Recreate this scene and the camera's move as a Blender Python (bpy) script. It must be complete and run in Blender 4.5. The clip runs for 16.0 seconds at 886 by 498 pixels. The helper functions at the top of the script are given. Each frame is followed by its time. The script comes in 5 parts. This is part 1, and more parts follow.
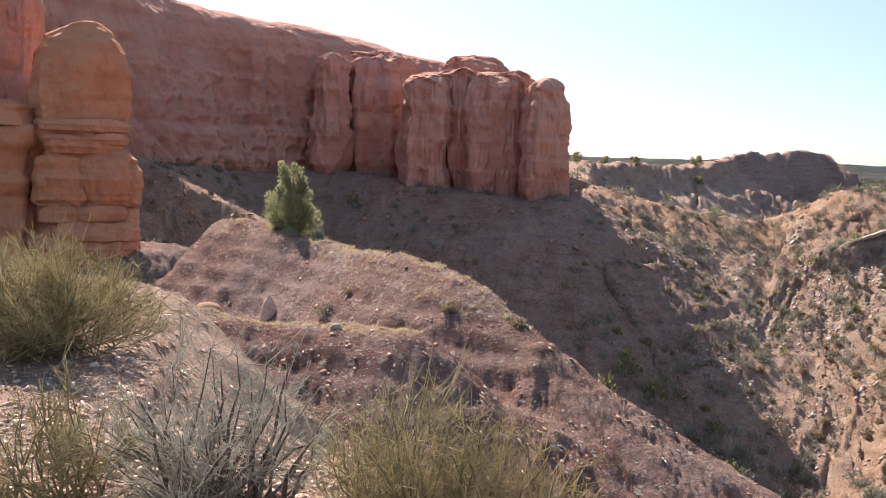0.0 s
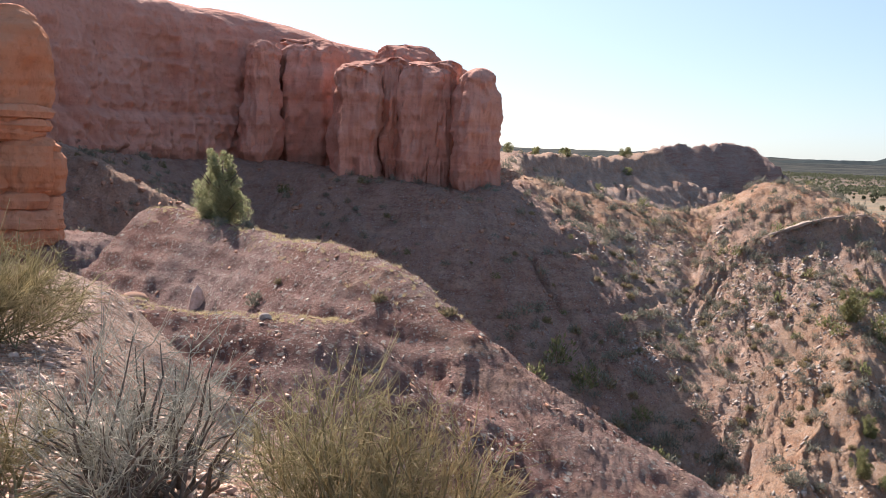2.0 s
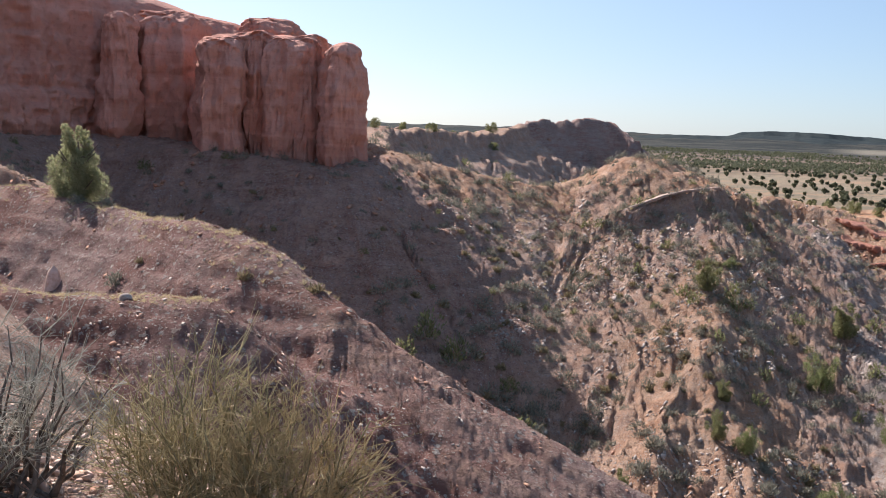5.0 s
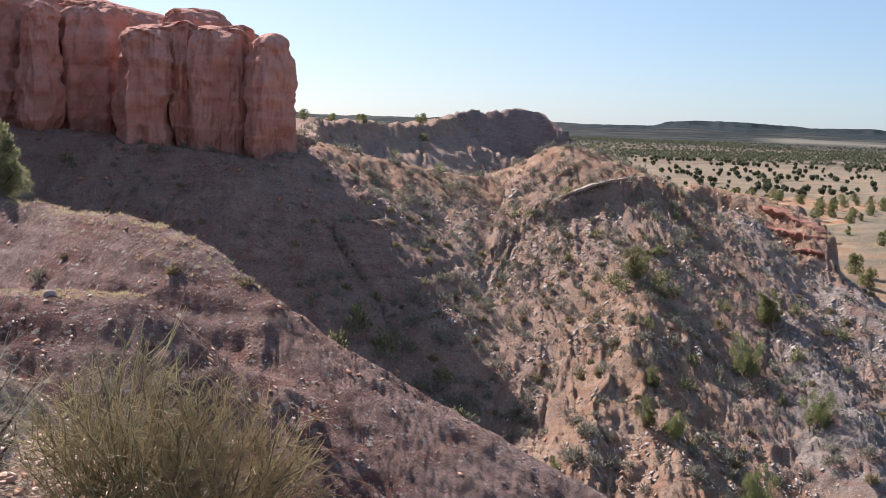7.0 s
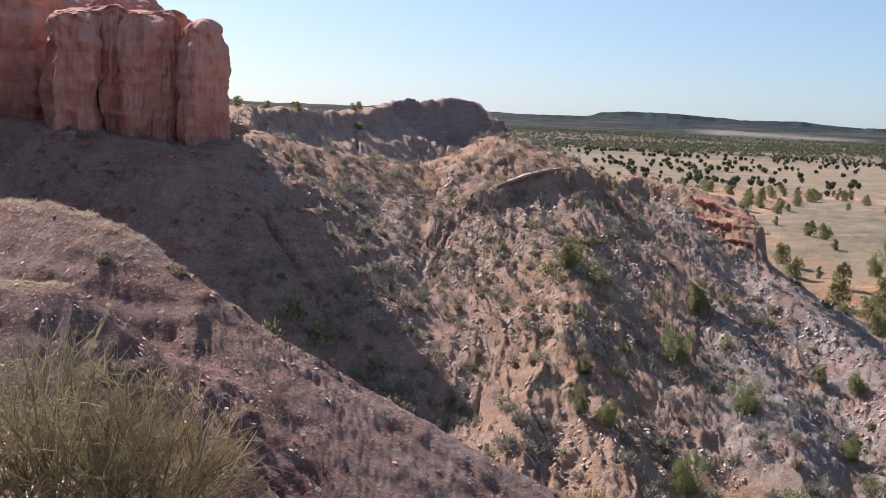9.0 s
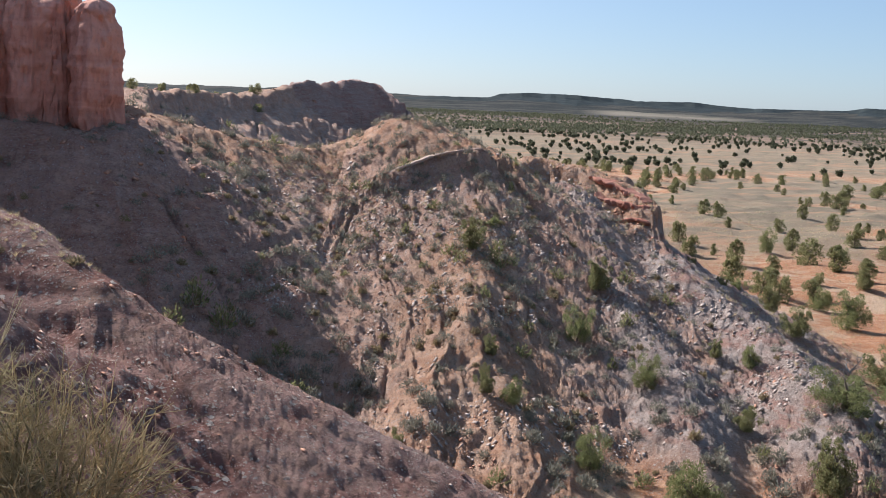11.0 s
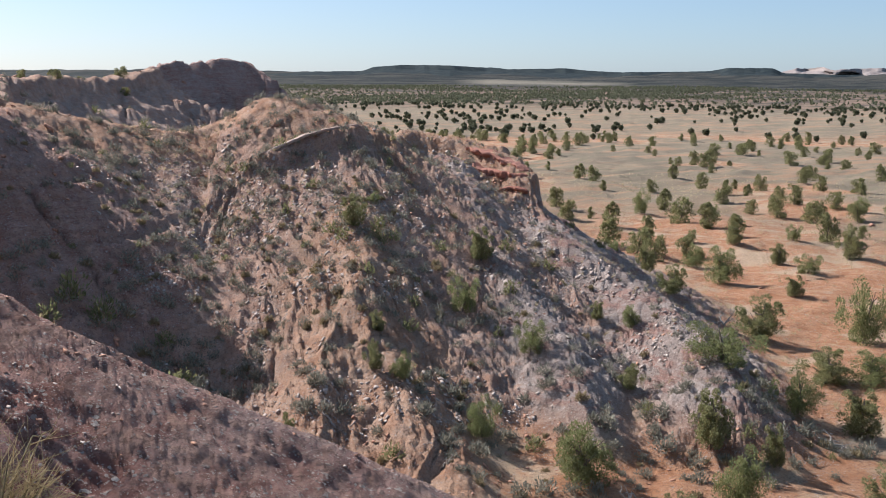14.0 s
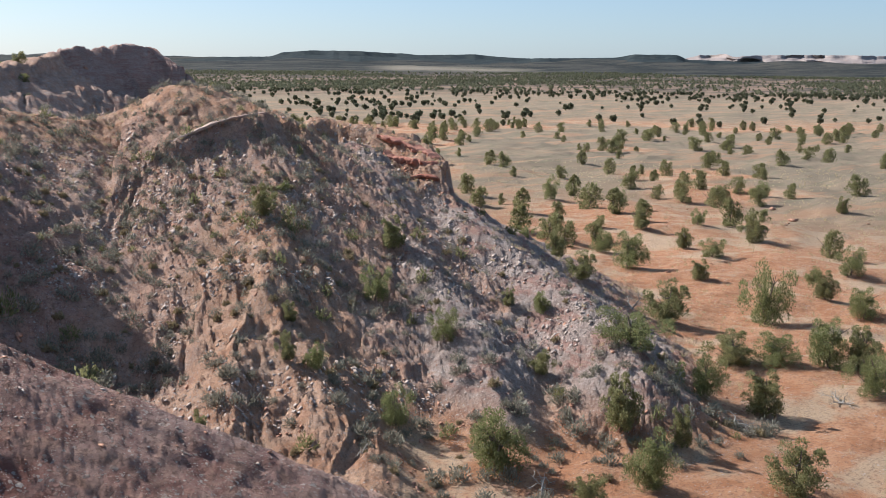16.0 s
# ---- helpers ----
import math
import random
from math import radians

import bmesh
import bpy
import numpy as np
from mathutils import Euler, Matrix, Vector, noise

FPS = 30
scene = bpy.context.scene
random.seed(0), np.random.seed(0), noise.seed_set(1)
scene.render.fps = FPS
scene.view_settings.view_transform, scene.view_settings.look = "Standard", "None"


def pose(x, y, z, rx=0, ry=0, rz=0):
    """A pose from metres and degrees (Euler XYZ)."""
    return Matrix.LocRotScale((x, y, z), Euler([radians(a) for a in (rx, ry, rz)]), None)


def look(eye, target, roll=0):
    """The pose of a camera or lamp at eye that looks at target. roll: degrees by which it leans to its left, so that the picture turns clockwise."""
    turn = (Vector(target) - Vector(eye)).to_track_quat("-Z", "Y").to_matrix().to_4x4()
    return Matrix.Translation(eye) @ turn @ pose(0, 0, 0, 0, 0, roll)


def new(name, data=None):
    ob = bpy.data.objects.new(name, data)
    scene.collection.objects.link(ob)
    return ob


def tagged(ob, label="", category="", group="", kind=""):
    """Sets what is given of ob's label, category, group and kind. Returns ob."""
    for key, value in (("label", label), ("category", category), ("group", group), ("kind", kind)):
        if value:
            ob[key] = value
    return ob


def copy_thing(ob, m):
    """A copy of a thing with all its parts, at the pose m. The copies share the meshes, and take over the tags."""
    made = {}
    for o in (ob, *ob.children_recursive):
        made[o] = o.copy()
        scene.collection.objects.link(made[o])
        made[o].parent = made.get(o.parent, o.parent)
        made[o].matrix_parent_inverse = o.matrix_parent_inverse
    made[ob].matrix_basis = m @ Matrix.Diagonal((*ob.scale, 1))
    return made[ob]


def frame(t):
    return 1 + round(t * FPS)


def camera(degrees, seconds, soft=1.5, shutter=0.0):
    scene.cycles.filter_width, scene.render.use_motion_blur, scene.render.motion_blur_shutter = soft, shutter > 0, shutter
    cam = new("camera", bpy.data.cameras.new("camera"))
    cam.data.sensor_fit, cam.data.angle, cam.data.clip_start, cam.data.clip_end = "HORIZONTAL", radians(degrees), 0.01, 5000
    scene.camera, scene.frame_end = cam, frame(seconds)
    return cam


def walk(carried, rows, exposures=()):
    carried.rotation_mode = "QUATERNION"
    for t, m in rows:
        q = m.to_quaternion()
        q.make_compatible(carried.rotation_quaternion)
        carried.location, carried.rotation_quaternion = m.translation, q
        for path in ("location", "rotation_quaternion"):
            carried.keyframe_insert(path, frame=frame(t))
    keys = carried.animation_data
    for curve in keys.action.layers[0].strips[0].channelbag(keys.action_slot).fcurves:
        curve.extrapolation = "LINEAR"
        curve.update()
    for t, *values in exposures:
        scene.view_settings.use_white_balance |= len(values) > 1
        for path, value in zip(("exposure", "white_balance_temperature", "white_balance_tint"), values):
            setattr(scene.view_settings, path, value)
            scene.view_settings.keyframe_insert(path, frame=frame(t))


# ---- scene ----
import collections

cam = camera(45.45, 16.0, soft=0.5)
ROWS = [
    (0, -0.000, 0.000, -0.000, 84.860, -1.894, 0.170),
    (0.5, 0.003, -0.000, -0.004, 84.789, -2.229, -0.695),
    (1, 0.009, 0.012, -0.006, 84.717, -2.562, -1.591),
    (1.5, 0.012, 0.024, -0.013, 84.591, -2.348, -2.530),
    (2, 0.017, 0.031, -0.018, 84.453, -2.381, -3.505),
    (2.5, 0.024, 0.020, -0.016, 84.249, -2.272, -5.023),
    (3, 0.030, 0.004, -0.013, 84.052, -2.281, -6.395),
    (3.5, 0.035, 0.002, -0.011, 83.845, -2.659, -7.555),
    (4, 0.042, 0.012, -0.013, 83.666, -2.673, -8.602),
    (6.5, 0.056, 0.037, -0.014, 83.138, -2.121, -13.568),
    (7, 0.057, 0.045, -0.017, 83.082, -2.095, -14.447),
    (7.5, 0.058, 0.048, -0.015, 82.990, -1.973, -15.288),
    (8, 0.060, 0.048, -0.016, 82.891, -2.226, -16.075),
    (8.5, 0.068, 0.052, -0.017, 82.767, -2.368, -16.915),
    (11, 0.011, 0.055, 0.044, 81.890, -2.501, -23.232),
    (11.5, -0.004, 0.047, 0.062, 81.674, -1.403, -24.758),
    (12, -0.009, 0.036, 0.093, 81.429, -0.990, -26.069),
    (12.5, -0.005, 0.020, 0.116, 81.200, -1.242, -27.450),
    (13, -0.020, -0.004, 0.142, 80.995, -1.203, -28.561),
    (13.5, -0.020, -0.027, 0.167, 80.797, -0.789, -29.109),
    (14, -0.016, -0.044, 0.198, 80.625, -0.344, -29.987),
    (14.5, -0.018, -0.050, 0.228, 80.425, -0.249, -30.934),
    (15, -0.014, -0.053, 0.269, 80.234, -0.616, -31.993),
    (15.5, 0.002, -0.042, 0.313, 80.091, -0.779, -33.326),
    (16, 0.008, -0.014, 0.353, 79.912, -0.488, -34.792),
]
walk(cam, [(t, pose(x, y, z, rx, ry, rz)) for t, x, y, z, rx, ry, rz in ROWS],
     exposures=[(0.0, 1.28, 6350, 12), (2.5, 1.14, 6100, 14), (4.0, 1.04, 6000, 14), (7.0, 0.93, 5850, 14), (11.0, 0.91, 5800, 13), (14.0, 0.88, 5750, 12), (16.0, 0.90, 5800, 11)])

# ---- light ----
SUN_AZ, SUN_EL = -21.5, 35.5      # degrees clockwise from +y, degrees above the horizon
SUN_WAY = Vector((math.sin(radians(SUN_AZ)) * math.cos(radians(SUN_EL)), math.cos(radians(SUN_AZ)) * math.cos(radians(SUN_EL)), math.sin(radians(SUN_EL))))
world = bpy.data.worlds.new("sky")
scene.world = world
world.use_nodes = True
wn, wl = world.node_tree.nodes, world.node_tree.links
sky = wn.new("ShaderNodeTexSky")
sky.sky_type, sky.sun_disc = "NISHITA", False
sky.sun_elevation, sky.sun_rotation = radians(SUN_EL), radians(SUN_AZ)
sky.altitude, sky.air_density, sky.dust_density, sky.ozone_density = 1800, 1.0, 2.0, 1.6
wn["Background"].inputs["Strength"].default_value = 0.070
haze = wn.new("ShaderNodeMix")  # a thin even veil over the clear sky
haze.data_type = "RGBA"
haze.inputs["Factor"].default_value = 0.5
veil = wn.new("ShaderNodeValToRGB")  # white at the horizon, blue above
for k, (at, shade) in enumerate(((0.0, (0.27, 0.37, 0.45)), (0.07, (0.155, 0.265, 0.385)), (0.2, (0.085, 0.19, 0.34)), (1.0, (0.17, 0.30, 0.46)))):
    stop = veil.color_ramp.elements[k] if k < 1 else (veil.color_ramp.elements[1] if k == 3 else veil.color_ramp.elements.new(at))
    stop.position, stop.color = at, (*shade, 1)
upward, bright = wn.new("ShaderNodeSeparateXYZ"), wn.new("ShaderNodeVectorMath")
wl.new(wn.new("ShaderNodeTexCoord").outputs["Generated"], upward.inputs["Vector"])
wl.new(upward.outputs["Z"], veil.inputs["Fac"])
bright.operation = "SCALE"
bright.inputs["Scale"].default_value = 10.0
wl.new(veil.outputs["Color"], bright.inputs[0])
toward, glow, lit, bloom = (wn.new("ShaderNodeVectorMath"), wn.new("ShaderNodeMath"), wn.new("ShaderNodeMath"), wn.new("ShaderNodeVectorMath"))
toward.operation, glow.operation, lit.operation, bloom.operation = "DOT_PRODUCT", "MAXIMUM", "POWER", "MULTIPLY_ADD"
wl.new(upward.inputs["Vector"].links[0].from_socket, toward.inputs[0])
toward.inputs[1].default_value = SUN_WAY  # the bright whitish haze round the sun
wl.new(toward.outputs["Value"], glow.inputs[0])
glow.inputs[1].default_value = 0.0
wl.new(glow.outputs["Value"], lit.inputs[0])
lit.inputs[1].default_value = 4.0
wl.new(lit.outputs["Value"], bloom.inputs[0])
bloom.inputs[1].default_value = (5.2, 4.6, 3.9)
wl.new(bright.outputs["Vector"], bloom.inputs[2])
wl.new(bloom.outputs["Vector"], haze.inputs["B"])
wl.new(sky.outputs["Color"], haze.inputs["A"])
wl.new(haze.outputs["Result"], wn["Background"].inputs["Color"])
sun = new("sun", bpy.data.lights.new("sun", "SUN"))
sun.data.energy, sun.data.angle, sun.data.color = 5.0, radians(0.53), (1.0, 0.93, 0.82)
sun.matrix_world = look((0, 0, 60), Vector((0, 0, 60)) - SUN_WAY)


# ---- materials ----
class Mat:
    """A node material with short calls for its nodes."""

    def __init__(self, name, rough=0.9):
        self.m = bpy.data.materials.new(name)
        self.m.use_nodes = True
        self.n, self.l = self.m.node_tree.nodes, self.m.node_tree.links
        self.b = self.n["Principled BSDF"]
        self.b.inputs["Roughness"].default_value = rough
        self.b.inputs["Specular IOR Level"].default_value = 0.03
        self.pos = self.n.new("ShaderNodeNewGeometry").outputs["Position"]

    def set(self, socket, v):
        if hasattr(v, "is_linked"):
            self.l.new(v, socket)
        else:
            socket.default_value = (*v, 1) if isinstance(v, tuple) and len(v) == 3 and socket.type == "RGBA" else v

    def scaled(self, s):
        n = self.n.new("ShaderNodeVectorMath")
        n.operation = "MULTIPLY"
        self.l.new(self.pos, n.inputs[0])
        n.inputs[1].default_value = s
        return n.outputs[0]

    def noise(self, s, detail=4, rough=0.6, dist=0.0, out="Fac"):
        n = self.n.new("ShaderNodeTexNoise")
        n.inputs["Detail"].default_value, n.inputs["Roughness"].default_value, n.inputs["Distortion"].default_value = detail, rough, dist
        if isinstance(s, tuple):
            self.l.new(self.scaled(s), n.inputs["Vector"])
            n.inputs["Scale"].default_value = 1
        else:
            self.l.new(self.pos, n.inputs["Vector"])
            n.inputs["Scale"].default_value = s
        return n.outputs[out]

    def voronoi(self, s, feature="F1", out="Distance"):
        n = self.n.new("ShaderNodeTexVoronoi")
        n.feature = feature
        n.inputs["Scale"].default_value = s
        self.l.new(self.pos, n.inputs["Vector"])
        return n.outputs[out]

    def ramp(self, v, a, b, lo=0.0, hi=1.0):
        n = self.n.new("ShaderNodeMapRange")
        n.interpolation_type = "SMOOTHSTEP"
        for k, x in zip(("From Min", "From Max", "To Min", "To Max"), (a, b, lo, hi)):
            n.inputs[k].default_value = x
        self.l.new(v, n.inputs["Value"])
        return n.outputs["Result"]

    def math(self, op, a, b=0.0):
        n = self.n.new("ShaderNodeMath")
        n.operation = op
        self.set(n.inputs[0], a)
        self.set(n.inputs[1], b)
        return n.outputs[0]

    def mix(self, f, a, b, mode="MIX"):
        n = self.n.new("ShaderNodeMix")
        n.data_type, n.blend_type = "RGBA", mode
        self.set(n.inputs["Factor"], f)
        self.set(n.inputs["A"], a)
        self.set(n.inputs["B"], b)
        return n.outputs["Result"]

    def attr(self, name):
        n = self.n.new("ShaderNodeAttribute")
        n.attribute_name = name
        s = self.n.new("ShaderNodeSeparateColor")
        self.l.new(n.outputs["Color"], s.inputs["Color"])
        return s.outputs["Red"], s.outputs["Green"], s.outputs["Blue"], n.outputs["Alpha"]

    def bump(self, h, strength, dist):
        n = self.n.new("ShaderNodeBump")
        n.inputs["Strength"].default_value, n.inputs["Distance"].default_value = strength, dist
        self.l.new(h, n.inputs["Height"])
        self.l.new(n.outputs["Normal"], self.b.inputs["Normal"])

    def done(self, colour):
        self.set(self.b.inputs["Base Color"], colour)
        return self.m


def ground_material():
    m = Mat("desert_ground", 0.95)
    shale, tan, orange, litter = m.attr("zone")
    redness, crest, grit_zone, forest = m.attr("tint")
    glade = m.attr("open_ground")[0]
    big, mid = m.noise(0.12, 3), m.noise(0.7, 5, 0.65)
    n1, n2, n3 = m.noise(4.5, 8, 0.78), m.noise(1.3, 6, 0.7, 0.6), m.noise(19.0, 4, 0.7)
    soil = m.mix(m.ramp(mid, 0.35, 0.65), (0.43, 0.255, 0.18), (0.56, 0.37, 0.275))
    grey = m.mix(m.ramp(mid, 0.35, 0.65), (0.33, 0.255, 0.22), (0.48, 0.39, 0.34))
    grey = m.mix(m.ramp(m.noise((0.2, 0.2, 1.1), 5), 0.50, 0.60, 0.0, 0.75), grey, (0.36, 0.195, 0.15))
    col = m.mix(m.ramp(m.math("ADD", shale, m.math("MULTIPLY", m.math("SUBTRACT", n2, 0.5), 1.3)), 0.3, 0.7), soil, grey)
    bands = m.noise((0.5, 0.35, 2.6), 6, 0.65, 0.5)
    red = m.mix(m.ramp(bands, 0.44, 0.56), (0.27, 0.13, 0.105), (0.43, 0.25, 0.205))
    red = m.mix(m.ramp(big, 0.45, 0.6, 0.0, 0.7), red, (0.36, 0.245, 0.22))
    col = m.mix(m.ramp(m.math("ADD", redness, m.math("MULTIPLY", m.math("SUBTRACT", n2, 0.5), 0.8)), 0.3, 0.7), col, red)
    top = m.mix(m.ramp(mid, 0.35, 0.65), (0.45, 0.245, 0.15), (0.56, 0.37, 0.26))
    col = m.mix(m.ramp(m.math("ADD", crest, m.math("MULTIPLY", m.math("SUBTRACT", mid, 0.5), 0.9)), 0.3, 0.7), col, top)
    sand = m.mix(m.ramp(mid, 0.35, 0.65), (0.40, 0.185, 0.095), (0.50, 0.275, 0.16))
    sand = m.mix(m.ramp(m.noise(0.16, 5, 0.65), 0.48, 0.62), sand, (0.50, 0.355, 0.235))
    col = m.mix(orange, col, sand)
    straw = m.mix(m.ramp(m.noise((0.03, 0.10, 0.1), 5, 0.65), 0.38, 0.62), (0.215, 0.172, 0.123), (0.28, 0.213, 0.146))
    straw = m.mix(m.ramp(m.noise((0.10, 0.35, 0.3), 5, 0.7), 0.5, 0.62, 0.0, 0.7), straw, (0.185, 0.168, 0.11))
    straw = m.mix(m.ramp(m.noise((0.022, 0.09, 0.1), 6, 0.7), 0.52, 0.60, 0.0, 0.75), straw, (0.35, 0.215, 0.135))
    col = m.mix(tan, col, straw)
    wood = m.mix(m.ramp(m.noise((0.012, 0.03, 0.1), 5, 0.7), 0.40, 0.62), (0.06, 0.055, 0.045), (0.24, 0.165, 0.12))
    wood = m.mix(forest, wood, m.mix(m.ramp(m.noise((0.004, 0.012, 0.05), 6, 0.7), 0.42, 0.60), (0.020, 0.026, 0.026), (0.060, 0.058, 0.050)))
    wood = m.mix(m.math("MULTIPLY", glade, m.ramp(m.noise((0.003, 0.008, 0.02), 4), 0.35, 0.45)), wood, (0.20, 0.175, 0.135))
    col = m.mix(litter, col, wood)
    # pale pink gravel of the viewpoint
    grit = m.mix(m.ramp(m.noise(14.0, 5, 0.7), 0.4, 0.62), (0.52, 0.315, 0.23), (0.68, 0.49, 0.39))
    col = m.mix(grit_zone, col, grit)
    near = m.math("SUBTRACT", 1.0, m.math("MAXIMUM", tan, litter))
    # crumbs, and single stones whose tone differs from one to the next
    col = m.mix(m.math("MULTIPLY", m.ramp(n1, 0.51, 0.58, 0.0, 0.5), near), col, (0.15, 0.095, 0.075))
    col = m.mix(m.ramp(n3, 0.5, 0.66, 0.0, 0.3), col, (0.17, 0.11, 0.085))
    stones = 0.0
    where = m.ramp(m.math("ADD", n2, m.math("MULTIPLY", m.math("MAXIMUM", shale, redness), 0.16)), 0.50, 0.60)
    for size, reach in ((3.6, 0.42), (8.0, 0.48), (18.0, 0.5)):
        cell = m.n.new("ShaderNodeTexVoronoi")
        cell.distance = "MANHATTAN"
        cell.inputs["Scale"].default_value = size
        shift = m.n.new("ShaderNodeVectorMath")
        shift.operation = "MULTIPLY_ADD"
        m.l.new(m.noise(size * 1.6, 3, 0.6, 0.0, "Color"), shift.inputs[0])
        shift.inputs[1].default_value = (0.9 / size,) * 3
        m.l.new(m.pos, shift.inputs[2])
        m.l.new(shift.outputs["Vector"], cell.inputs["Vector"])
        pick = m.n.new("ShaderNodeSeparateColor")
        m.l.new(cell.outputs["Color"], pick.inputs["Color"])
        body = m.math("MULTIPLY", m.ramp(cell.outputs["Distance"], reach - 0.07, reach, 1.0, 0.0), m.ramp(pick.outputs["Red"], 0.50, 0.52))
        body = m.math("MULTIPLY", m.math("MULTIPLY", body, near), m.math("MAXIMUM", where, grit_zone))
        tone = m.mix(pick.outputs["Green"], (0.36, 0.25, 0.205), (0.58, 0.50, 0.44))
        col = m.mix(body, col, tone)
        stones = m.math("ADD", stones, m.math("MULTIPLY", body, 1.2 / size))
    h = m.math("ADD", m.math("MULTIPLY", n3, 0.06), m.math("ADD", m.math("MULTIPLY", n1, 0.34), stones))
    h = m.math("ADD", h, m.math("MULTIPLY", m.math("MULTIPLY", bands, redness), 0.35))
    m.bump(h, 1.0, 0.9)
    return m.done(col)


def rock_material(name, a, b, c, crack=1.0):
    m = Mat(name, 0.9)
    strata = m.noise((0.05, 0.05, 0.7), 3, 0.55, 0.4)
    streak = m.noise((0.7, 0.7, 0.06), 5, 0.6)
    big, fine = m.noise(0.16, 4), m.noise(2.6, 6, 0.75)
    col = m.mix(m.ramp(strata, 0.35, 0.65), a, b)
    col = m.mix(m.ramp(streak, 0.5, 0.75, 0.0, 0.35), col, c)
    col = m.mix(m.ramp(big, 0.4, 0.7, 0.0, 0.5), col, b)
    col = m.mix(m.ramp(fine, 0.5, 0.68, 0.0, 0.35), col, tuple(x * 0.55 for x in a))
    h = m.math("ADD", m.math("MULTIPLY", m.noise((0.9, 0.9, 0.4), 6, 0.6), 0.8), m.math("ADD", m.math("MULTIPLY", strata, 0.5), m.math("MULTIPLY", fine, 0.25)))
    m.bump(h, 0.8 * crack, 0.6)
    return m.done(col)


def leaf_material(name, a, b, trans=0.25):
    m = Mat(name, 0.7)
    geo = m.n.new("ShaderNodeNewGeometry")
    info = m.n.new("ShaderNodeObjectInfo")
    col = m.mix(geo.outputs["Random Per Island"], a, b)
    col = m.mix(m.ramp(info.outputs["Random"], 0, 1, 0.0, 0.5), col, tuple((p + q) * 0.4 for p, q in zip(a, b)))
    m.set(m.b.inputs["Base Color"], col)
    if trans:
        t = m.n.new("ShaderNodeBsdfTranslucent")
        m.l.new(col, t.inputs["Color"])
        mixn = m.n.new("ShaderNodeMixShader")
        mixn.inputs["Fac"].default_value = trans
        m.l.new(m.b.outputs["BSDF"], mixn.inputs[1])
        m.l.new(t.outputs["BSDF"], mixn.inputs[2])
        m.l.new(mixn.outputs["Shader"], m.n["Material Output"].inputs["Surface"])
    return m.m


def plain_material(name, a, b, scale=6.0, rough=0.85):
    m = Mat(name, rough)
    f = m.noise(scale, 5, 0.65)
    m.bump(f, 0.4, 0.05)
    return m.done(m.mix(m.ramp(f, 0.3, 0.7), a, b))


GROUND = ground_material()
CLIFF = rock_material("red_sandstone", (0.52, 0.24, 0.175), (0.60, 0.31, 0.235), (0.42, 0.185, 0.135))
PILLAR = rock_material("orange_sandstone", (0.58, 0.225, 0.115), (0.62, 0.29, 0.175), (0.43, 0.155, 0.095))
LEDGE = rock_material("banded_ledge_rock", (0.38, 0.26, 0.205), (0.48, 0.36, 0.295), (0.31, 0.19, 0.145))
REDBED = rock_material("red_bed_rock", (0.34, 0.15, 0.105), (0.42, 0.21, 0.155), (0.25, 0.11, 0.08))
STONE = plain_material("pale_stone", (0.27, 0.205, 0.17), (0.47, 0.395, 0.345))
PINKSTONE = plain_material("pink_grit", (0.50, 0.32, 0.24), (0.68, 0.50, 0.41))
REDSTONE = plain_material("red_stone", (0.30, 0.15, 0.10), (0.44, 0.26, 0.18))
JUNIPER = leaf_material("juniper_leaf", (0.135, 0.135, 0.06), (0.34, 0.32, 0.155), 0.45)
PINYON = leaf_material("pinyon_leaf", (0.13, 0.145, 0.06), (0.33, 0.33, 0.15), 0.45)
LONELEAF = leaf_material("lone_juniper_leaf", (0.20, 0.20, 0.10), (0.44, 0.42, 0.24), 0.55)
FARLEAF = leaf_material("far_wood_leaf", (0.10, 0.105, 0.065), (0.20, 0.195, 0.12), 0.35)
SAGE = leaf_material("sagebrush_leaf", (0.19, 0.175, 0.13), (0.36, 0.33, 0.26))
DRYBRUSH = leaf_material("dry_brush_leaf", (0.24, 0.19, 0.11), (0.38, 0.30, 0.18))
BROOM = leaf_material("broom_stem", (0.22, 0.18, 0.085), (0.72, 0.60, 0.36), 0.35)
TWIG = leaf_material("grey_twig", (0.20, 0.18, 0.14), (0.80, 0.74, 0.62), 0.3)
STRAW = leaf_material("straw_grass", (0.42, 0.33, 0.18), (0.64, 0.51, 0.31), 0.45)
BARK = plain_material("grey_bark", (0.10, 0.075, 0.06), (0.24, 0.19, 0.16), 14)
BROOMWOOD = plain_material("broom_wood", (0.20, 0.165, 0.09), (0.36, 0.30, 0.18), 14)
DEADWOOD = plain_material("bleached_dead_wood", (0.30, 0.26, 0.22), (0.50, 0.45, 0.39), 14)


# ---- mesh tools ----
def hash01(*cells, seed=0):
    h = np.full(np.broadcast(*cells).shape, 374761393 * (seed + 1), dtype=np.int64)
    for k, c in enumerate(cells):
        h = (h ^ (c.astype(np.int64) * (668265263, 2246822519, 3266489917)[k])) & 0xFFFFFFFF
        h = (h * 1274126177 + (h >> 13)) & 0xFFFFFFFF
    h ^= h >> 16
    h = (h * 2654435761) & 0xFFFFFFFF
    return ((h >> 8) & 0xFFFF) / 65535.0


